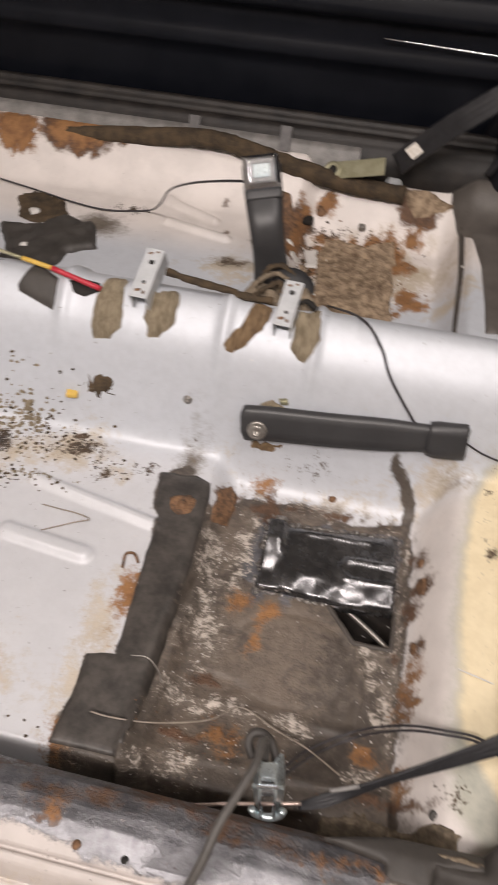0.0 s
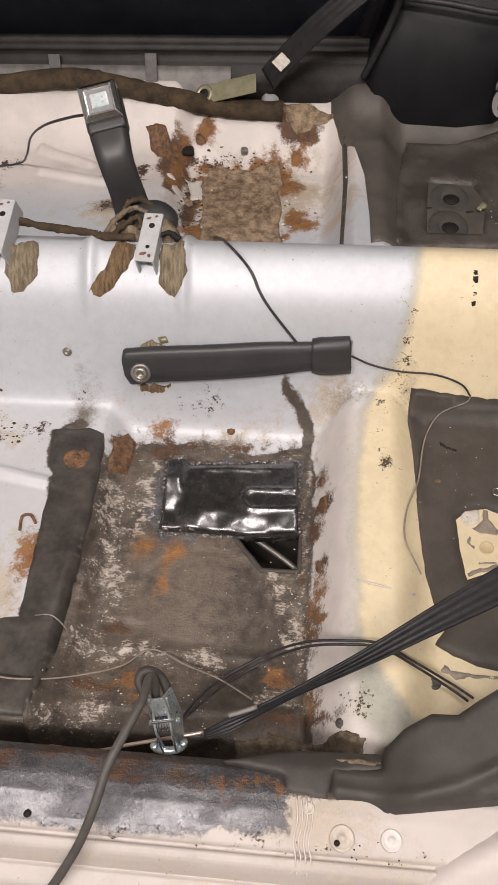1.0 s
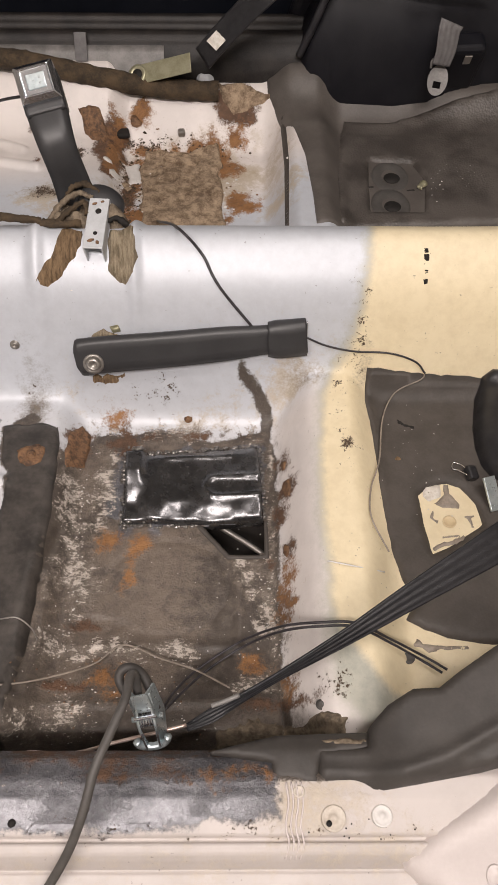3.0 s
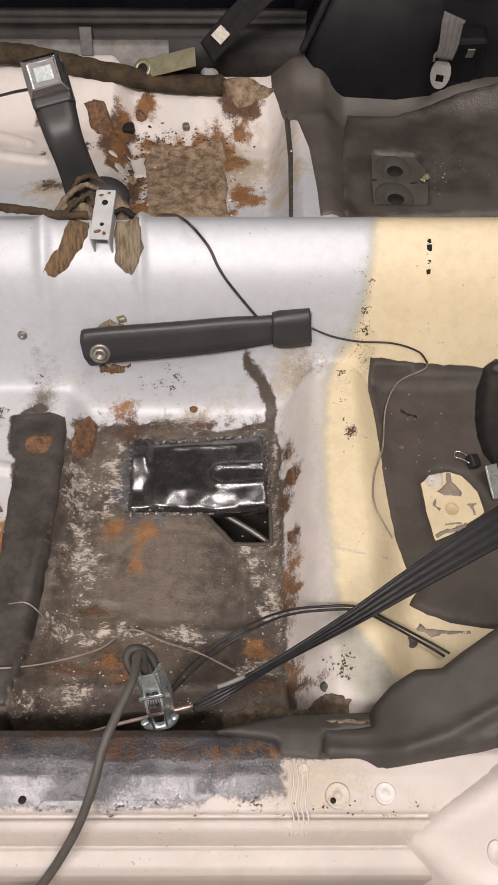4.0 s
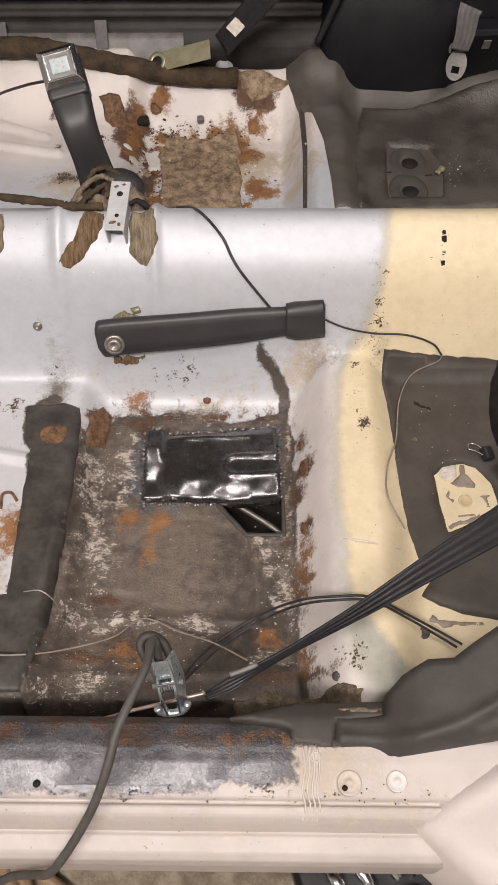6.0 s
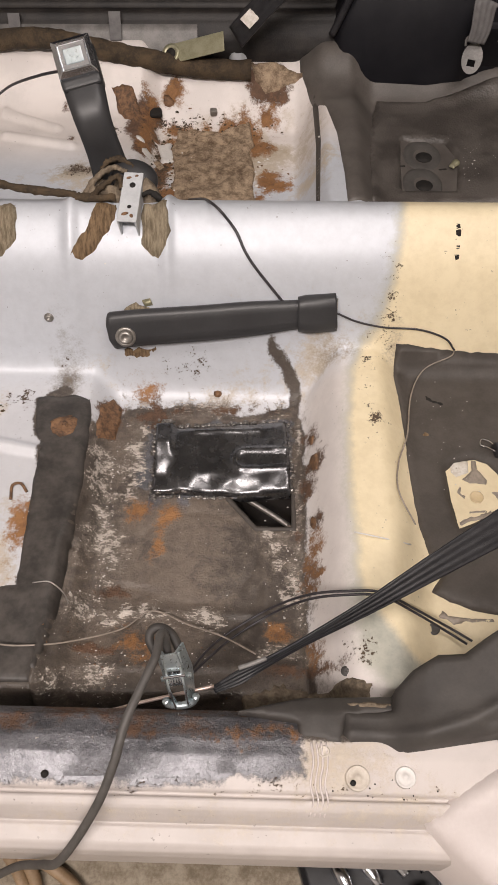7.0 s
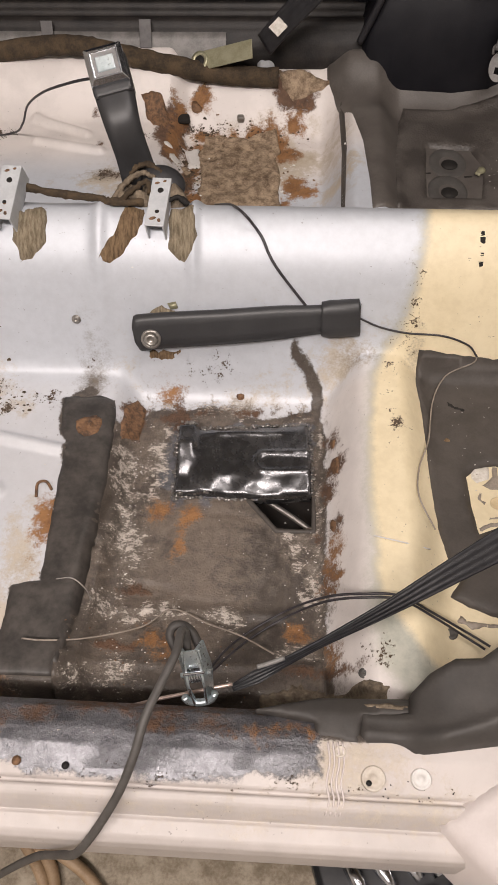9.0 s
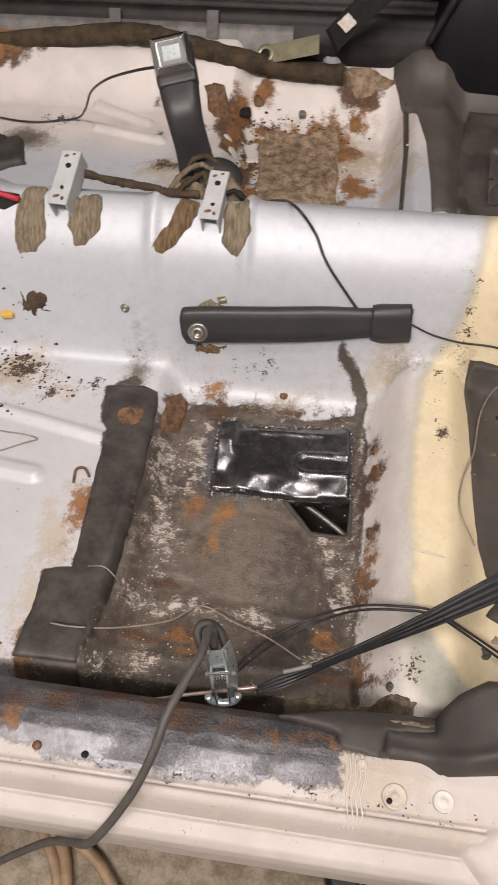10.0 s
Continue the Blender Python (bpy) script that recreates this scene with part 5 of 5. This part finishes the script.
tagged(belt, "black seat belt webbing pulled across the floor", "seat belt")
tape = tube("wire_sleeve", [(-0.065, 0.144, 0.145), (-0.051, 0.149, 0.145), (-0.034, 0.155, 0.148)], 0.0028, LIP, 4, 8)
under(tape, belt, "short pale heat-shrink sleeve")

# ---- trim over the sill end ----
def cover_z(x, y):
    """The trim's roll: it climbs towards the pillar and folds over along its lower edge."""
    fold = np.interp(x, (0.05, 0.13, 0.174, 0.219, 0.42), (0.068, 0.064, 0.075, 0.096, 0.16))
    base = 0.140 + 0.42 * np.clip(x - 0.10, 0, 1) ** 1.2 + 0.10 * np.clip(y - 0.10, 0, 1) + 0.02 * sst(0.08, 0.14, x)
    return base - 0.010 * sst(0.004, -0.010, y - fold) + 0.004 * np.exp(-((y - fold - 0.006) / 0.005) ** 2)


cover = drape("sill_trim", [(0.049, 0.098), (0.048, 0.056), (0.086, 0.052), (0.129, 0.058), (0.215, 0.072), (0.42, 0.125), (0.42, 0.27), (0.235, 0.184), (0.197, 0.162), (0.176, 0.148), (0.150, 0.149), (0.123, 0.135), (0.105, 0.118), (0.101, 0.098)], lambda x, y: cover_z(x, y) + 0.014, 0.008, RUBBER, 0.005, edge=0.005, skirt=0.10, rough=0.003, cell=0.06)
tagged(cover, "dark grey vinyl trim wrapped over the sill end", "trim")
low = drape("sill_tape", [(0.001, 0.069), (0.046, 0.062), (0.052, 0.090), (0.104, 0.096), (0.111, 0.116), (0.005, 0.112), (-0.032, 0.103), (-0.065, 0.094), (-0.03, 0.088), (0.0, 0.084)], lambda x, y: 0.156 + 0 * x - 0.5 * np.clip(y - 0.095, 0, 1), 0.004, RUBBER, 0.004, edge=0.002, skirt=0.02, rough=0.002, cell=0.02)
tagged(low, "dark grey flap of vinyl along the sill", "trim")
under(drape("rust_flake", [(0.055, 0.104), (0.070, 0.109), (0.100, 0.107), (0.098, 0.102), (0.068, 0.101)], lambda x, y: 0.156 + 0 * x, 0.002, DIRT, 0.003, edge=0.003, rough=0.001, ragged=0.005), low, "crusted dirt on the flap")
mound = drape("dirt_bank", [(-0.062, 0.146), (-0.032, 0.153), (-0.010, 0.159), (0.037, 0.153), (0.080, 0.150), (0.092, 0.142), (0.090, 0.128), (0.026, 0.126), (-0.062, 0.126)], FZ, 0.004, DIRT, 0.003, edge=0.008, rough=0.006, cell=0.010, ragged=0.010)
tagged(mound, "crusty brown dirt banked along the sill", "dirt")

for x, y, r, hole in ((0.061, 0.031, 0.0125, 1), (0.110, 0.033, 0.0105, 0)):
    z = 0.1545
    p = lathe("sill_plug", [(r, -0.004), (r, 0.001), (r * 0.9, 0.0022), (r * 0.8, 0.001), (r * 0.35, 0.001), (r * 0.3, 0.002), (0.0005, 0.002)], pose(x, y, z, 5), SILVERP if hole == 0 else PRIMER, 24)
    under(p, sill, "round pressed plug in the sill")
    if hole:
        # Black disc for the shade in the drilled hole.
        under(lathe("plug_hole", [(0.003, 0), (0.003, 0.0008), (0.0003, 0.0008)], pose(x - 0.005, y - 0.005, z + 0.0016), HOLE_AND_DIRT, 12), sill, "dark drilled hole")
for k, x0 in enumerate((0.014, 0.019, 0.024, 0.029)):
    under(tube("sealant_bead", [(x0, 0.064, 0.1595), (x0 + 0.002, 0.045, 0.1575), (x0 - 0.001, 0.025, 0.1495), (x0 + 0.002, 0.010, 0.1445), (x0 - 0.002, -0.003, 0.135)], 0.0011 - 0.0002 * (k % 2), WHITE, 5, 8, 0.3, 40 + k), sill, "brushed seam sealer over the joint")
under(lathe("sill_dimple", [(0.006, 0), (0.006, 0.0012), (0.0045, 0.0016), (0.004, 0.0006), (0.0005, 0.0006)], pose(0.027, 0.055, 0.1585), PRIMER, 16), sill, "small pressed dimple")
for k in range(26):
    q = (0.035 + 0.11 * lattice_table(5)[k, 0], 0.012 + 0.045 * lattice_table(5)[k, 1])
    under(lathe("dirt_speck", [(0.0009, 0), (0.0006, 0.0006), (0.0002, 0.0007)], pose(q[0], q[1], 0.1462 + 0.25 * min(q[1] - 0.012, 0.05)), HOLE_AND_DIRT, 6), sill)
# Small hole as a black disc, no opening behind it.
under(lathe("sill_hole", [(0.004, 0), (0.004, 0.0008), (0.0003, 0.0008)], pose(-0.262, 0.028, 0.1515), HOLE_AND_DIRT, 12), sill, "small dark hole")
under(lathe("sill_hole", [(0.005, 0), (0.005, 0.0008), (0.0003, 0.0008)], pose(-0.315, 0.030, 0.1525), RUSTY, 12), sill)

# ---- far side ----
fp = thing("anchor_plate", (-0.25, 1.50, 0.10), "yellow zinc belt anchor plate on the felt", "seat belt")
p0, p1 = Vector((-0.259, 1.475, 0.127)), Vector((-0.138, 1.455, 0.167))
ax = (p1 - p0).normalized()
nr = Vector((0.05, -0.62, 0.78))
nr = (nr - ax * nr.dot(ax)).normalized()
sd = nr.cross(ax)
m = Matrix.Translation(p0) @ Matrix((ax, sd, nr)).transposed().to_4x4()
ln = (p1 - p0).length
# The eye's opening is a black disc that stands in for its shade.
adopt(fp, block("plate", (ln, 0.040, 0.003), m @ pose(ln / 2, 0, 0.004), YZINC, 0.0012), lathe("eye", [(0.021, 0), (0.021, 0.005), (0.013, 0.0062), (0.012, 0.004), (0.0005, 0.004)], m @ pose(0.005, 0, 0.003), YZINC, 22),
      lathe("bolt_hole", [(0.0115, 0), (0.0115, 0.0012), (0.0004, 0.0012)], m @ pose(0.005, 0, 0.0068), HOLE_AND_DIRT, 16))
fb = ribbon("belt_webbing", [(-0.114, 1.452, 0.178), (-0.079, 1.44, 0.223), (-0.044, 1.43, 0.264), (0.005, 1.42, 0.315), (0.092, 1.42, 0.388), (0.215, 1.43, 0.476)], [(0.66, -0.61, -0.43)] * 6, 0.048, 0.004, WEB, 6, ridges=4)
tagged(fb, "black seat belt webbing rising from the anchor plate", "seat belt")
c = Vector((-0.082, 1.432, 0.227))
st = block("sticker", (0.034, 0.028, 0.0012), Matrix.Translation(c) @ look((0, 0, 0), (0.1, 0.62, -0.78)).to_3x3().to_4x4() @ pose(0, 0, 0, 0, 0, 52), PAPER, 0.0004)
tagged(st, "worn white label on the belt webbing", "label")
for q in ((-0.376, 1.515, 0.175), (-0.594, 1.515, 0.171)):
    t = block("sill_tab", (0.026, 0.004, 0.055), pose(q[0], q[1] - 0.004, q[2] - 0.004, -28), GREYWEB, 0.001)
    under(t, far_sill, "grey painted metal tab")
ls = extruded("sill_lip", [(1.490, 0.122), (1.499, 0.136), (1.510, 0.158), (1.521, 0.170), (1.524, 0.166)], -1.2, -0.22, LIP, 0.05)
tagged(ls, "pale painted lip of the sill", "trim", kind="structure")
for z0, x0, x1 in ((0.372, -0.19, 0.30), (0.428, -0.62, -0.18)):
    tr = tube("trim_strip", [(x0, 1.592, z0 + 0.008), ((x0 + x1) / 2, 1.592, z0), (x1, 1.592, z0 - 0.008)], 0.0022, CHROME, 4, 6)
    under(tr, door, "bright trim strip")

# black quarter trim beyond the far mat
TRIM_PTS = [(0.08, 1.52), (0.10, 1.475), (0.16, 1.46), (0.30, 1.455), (0.38, 1.462), (0.50, 1.50), (0.95, 1.56), (0.95, 1.75), (0.08, 1.75)]
trim = drape("quarter_trim", TRIM_PTS, lambda x, y: 0.05 + 0 * x, 0.30, NAVY, 0.012, edge=0.16, skirt=0.08, rough=0.010, cell=0.09)
tagged(trim, "black moulded plastic quarter trim panel", "trim panel")
# Lighter beads carry the trim's highlights in their colour.
under(tube("edge_highlight", [(0.090, 1.500, 0.160), (0.118, 1.490, 0.235), (0.140, 1.488, 0.300), (0.150, 1.490, 0.360), (0.152, 1.500, 0.46)], 0.008, TRIM_HIGHLIGHT, 8, 10), trim, "added lighter bead for the highlight on the trim panel's edge")
under(tube("crease_highlight", [(0.150, 1.489, 0.325), (0.24, 1.478, 0.318), (0.34, 1.470, 0.305), (0.46, 1.478, 0.30)], 0.006, TRIM_HIGHLIGHT, 8, 8), trim, "soft moulded crease, lighter for its highlight")
pil = block("pillar_trim", (0.05, 0.05, 0.55), pose(0.135, 1.58, 0.36, 8, 14, 0), NAVY, 0.018, 3)
tagged(pil, "black pillar trim with a rounded edge", "trim panel")

hb = thing("hanging_belt", (0.39, 1.42, 0.2), "grey belt end with a metal tongue hanging by the trim", "seat belt")
h0, h1, h2 = Vector((0.382, 1.43, 0.248)), Vector((0.381, 1.42, 0.214)), Vector((0.376, 1.415, 0.186))
w1 = ribbon("webbing", [h0 + Vector((0.004, 0.008, 0.012)), h0, h1, h2], [(1, 0.1, -0.15)] * 4, lambda t: 0.050 - 0.012 * t, 0.004, GREYWEB, 6, ridges=4)
tp = Vector((0.375, 1.412, 0.156))
mm = Matrix.Translation(tp) @ look((0, 0, 0), (0.05, 0.75, -0.65)).to_3x3().to_4x4() @ pose(0, 0, 0, 0, 0, -8)
tb = bmesh.new()
ring_o = [Vector((0.021 * math.cos(q) * (1 if abs(math.cos(q)) < 0.95 else 1), 0.030 * math.sin(q), 0)) for q in np.linspace(0, 2 * math.pi, 25)[:-1]]
ring_i = [Vector((0.013 * max(-0.62, min(0.62, math.cos(q))), -0.009 + 0.011 * max(-0.6, min(0.6, math.sin(q))), 0)) for q in np.linspace(0, 2 * math.pi, 25)[:-1]]
vo, vi = [tb.verts.new(v) for v in ring_o], [tb.verts.new(v) for v in ring_i]
for k in range(24):
    tb.faces.new((vo[k], vo[(k + 1) % 24], vi[(k + 1) % 24], vi[k]))
ext = bmesh.ops.extrude_face_region(tb, geom=list(tb.faces))
bmesh.ops.translate(tb, verts=[g for g in ext["geom"] if isinstance(g, bmesh.types.BMVert)], vec=(0, 0, 0.0022))
tongue = bm_object("tongue", tb, LIP, mm)
hook = tube("tongue_bar", [mm @ Vector((-0.019, 0.02, 0.002)), mm @ Vector((-0.02, 0.034, 0.003)), mm @ Vector((-0.008, 0.04, 0.003)), mm @ Vector((0.018, 0.034, 0.003))], 0.0028, LIP, 4, 8)
adopt(hb, w1, tongue, hook)
ret = block("belt_retractor", (0.10, 0.05, 0.12), pose(*(0.424, 1.49, 0.155), 20, 0, 5), NAVY, 0.012, 3)
tagged(ret, "black belt retractor housing behind the webbing", "retractor")
pl = block("retractor_plate", (0.016, 0.003, 0.022), pose(*(0.44, 1.455, 0.177), 20, 0, 5), STEEL, 0.001)
pl.parent, pl.matrix_parent_inverse = ret, ret.matrix_basis.inverted()

# ---- right side: folded vinyl and clip ----
fold = drape("vinyl_cover", [(0.365, 0.677), (0.35, 0.672), (0.34, 0.65), (0.327, 0.593), (0.324, 0.555), (0.328, 0.523), (0.339, 0.502), (0.354, 0.492), (0.445, 0.497), (0.473, 0.674)], FZ, 0.045, WEB, 0.008, edge=0.035, rough=0.006, cell=0.05)
tagged(fold, "folded black vinyl cover lying on the floor pad", "cover")
bc = thing("binder_clip", (0.31, 0.516, 0.045), "black binder clip with wire handle", "clip")
q0 = Vector((0.309, 0.505, 0.057))
adopt(bc, block("clip_body", (0.016, 0.022, 0.014), Matrix.Translation(q0) @ pose(0, 0, 0, 10, 20, 15), WEB, 0.003),
      tube("handle", [q0 + Vector((-0.006, 0.004, 0.002)), (0.298, 0.521, 0.055), (0.287, 0.526, 0.053), (0.284, 0.516, 0.053), (0.292, 0.512, 0.054), q0 + Vector((-0.007, -0.004, 0.002))], 0.0010, CHROME, 6, 6))
br = block("seat_bracket", (0.020, 0.05, 0.004), Matrix.Translation(Vector((0.331, 0.465, 0.065))) @ pose(0, 0, 0, 30, 10, 20), ZINC, 0.001)
tagged(br, "bright metal strip at the cover's edge", "bracket")

# ---- forward end of the tunnel ----
flap = drape("rubber_flap", [(-0.684, 0.754), (-0.661, 0.804), (-0.616, 0.777), (-0.614, 0.736)], FZ, 0.006, RUBBER, 0.006, edge=0.004)
tagged(flap, "dark rubber flap stuck to the tunnel", "flap")
flap2 = drape("rubber_flap", [(-0.965, 1.197), (-0.888, 1.206), (-0.828, 1.258), (-0.754, 1.243), (-0.722, 1.162), (-0.777, 1.13), (-0.784, 1.082), (-0.721, 0.784)], FZ, 0.012, RUBBER, 0.008, edge=0.01, rough=0.008, ragged=0.006)
tagged(flap2, "torn dark rubber boot on the tunnel", "flap")
tar = drape("tar_smear", [(-0.972, 1.304), (-0.917, 1.339), (-0.85, 1.307), (-0.825, 1.251), (-0.881, 1.22), (-0.932, 1.229)], FZ, 0.008, JUTE, 0.007, edge=0.006, rough=0.008, ragged=0.008, cell=0.015)
tagged(tar, "black tarry lumps on the far floor", "debris")
# Opening drawn as a black layer in place of the shade inside.
hole2 = drape("shifter_hole", [(-0.595, 0.772), (-0.575, 0.785), (-0.547, 0.782), (-0.54, 0.771), (-0.567, 0.759), (-0.587, 0.761)], FZ, 0.0015, HOLE_AND_DIRT, 0.005, edge=0.002)
under(hole2, floor, "dark opening in the tunnel")
stick = thing("taped_rod", (-0.61, 0.779, 0.276), "thin rod with red and yellow tape on the tunnel", "rod")
a0, a1, a2 = Vector((-0.541, 0.765, 0.27)), Vector((-0.623, 0.774, 0.288)), Vector((-0.673, 0.778, 0.295))
adopt(stick, tube("red_tape", [a0, a0.lerp(a1, 0.5), a1], 0.0045, RED, 3, 8), tube("yellow_tape", [a1, a1.lerp(a2, 0.5), a2], 0.004, YELLOWP, 3, 8), tube("rod_end", [a2, a2 + (a2 - a1) * 0.8, a2 + (a2 - a1) * 1.6], 0.003, YZINC, 3, 8))
for c, r in (([(-0.904, 1.249)][0], 0.012), ([(-0.872, 1.122)][0], 0.008)):
    pts = [(c[0] + r * math.cos(q) * rng.uniform(0.7, 1.4), c[1] + r * math.sin(q) * rng.uniform(0.7, 1.4)) for q in np.linspace(0, 5.6, 8)]
    tagged(drape("paint_flake", pts, lambda x, y: FZ(x, y) + 0.012, 0.003, SILVERP, 0.005, edge=0.003), "pale flake on the dark rubber", "debris", "flakes on the floor")
tarl = drape("tar_smear", [(-0.563, 0.688), (-0.54, 0.696), (-0.516, 0.696), (-0.513, 0.687), (-0.527, 0.681), (-0.552, 0.681)], FZ, 0.005, JUTE, 0.004, edge=0.006, rough=0.006, ragged=0.018, cell=0.012)
tagged(tarl, "black tar smear at the tunnel's foot", "debris")
clip2 = block("foam_clip", (0.020, 0.018, 0.010), pose(*(-0.581, 0.681, 0.107), 0, 0, 10), YELLOWP, 0.003)
tagged(clip2, "small amber plastic clip on the floor", "clip")

# ---- on the garage floor ----
for pts in ([(-0.42, 0.004, -0.24), (-0.387, -0.03, -0.238), (-0.364, -0.063, -0.238), (-0.348, -0.102, -0.238)], [(-0.407, 0.006, -0.24), (-0.364, -0.034, -0.238), (-0.348, -0.067, -0.238), (-0.334, -0.114, -0.238)],
            [(-0.392, 0.0, -0.24), (-0.351, -0.021, -0.238), (-0.305, -0.047, -0.238), (-0.267, -0.084, -0.238)]):
    tagged(tube("air_hose", pts, 0.009, HOSE, 8, 10), "tan rubber hose on the concrete floor", "hose", "hoses")
case = thing("socket_case", (0.24, -0.06, GROUND_Z), "black plastic socket set case with chrome sockets", "tool case")
cm = Matrix.Translation(Vector((0.203, -0.046, -0.23))) @ pose(0, 0, 0, 0, 0, 18)
bm = bmesh.new()
bmesh.ops.create_cube(bm, size=1)
bm.transform(Matrix.Diagonal((0.34, 0.22, 0.035, 1)))
tf = [f for f in bm.faces if f.normal.z > 0.9]
bmesh.ops.inset_region(bm, faces=tf, thickness=0.012)
bmesh.ops.translate(bm, verts=list({v for f in tf for v in f.verts}), vec=(0, 0, -0.012))
adopt(case, bm_object("tray", bm, SLEEVE, cm, bevel=0.002))
for k in range(7):
    adopt(case, lathe("socket", [(0.011, 0), (0.011, 0.03), (0.009, 0.036), (0.009, 0.05), (0.006, 0.05), (0.006, 0.03), (0.0004, 0.03)], cm @ pose(-0.12 + 0.036 * k, 0.075, 0.016, 90, 0, 12 + 5 * (k % 3)), CHROME, 14))
for k in range(6):
    adopt(case, lathe("socket", [(0.013, 0), (0.013, 0.02), (0.0125, 0.045), (0.008, 0.045), (0.008, 0.02), (0.0004, 0.02)], cm @ pose(-0.10 + 0.04 * k, 0.01, 0.018, 90, 0, -8), CHROME, 14))

# ---- ceiling lights, out of view; the second only goes with the added fill ----
GLOW = bpy.data.materials.new("lit_diffuser")
GLOW.use_nodes = True
GLOW.node_tree.nodes["Principled BSDF"].inputs["Emission Color"].default_value = (1, 0.94, 0.87, 1)
GLOW.node_tree.nodes["Principled BSDF"].inputs["Emission Strength"].default_value = 3.0
for x, y, length in ((-0.55, -1.40, 2.5), (0.75, 0.10, 1.3)):
    cl2 = thing("unseen_ceiling_light", (x, y, 3.12), "white ceiling light fitting with lit diffuser, out of view", "light", "ceiling lights")
    adopt(cl2, block("housing", (length, 0.36, 0.12), pose(x, y, 3.09), SILVERP, 0.01), block("diffuser", (length - 0.08, 0.30, 0.03), pose(x, y, 3.02), GLOW, 0.01))
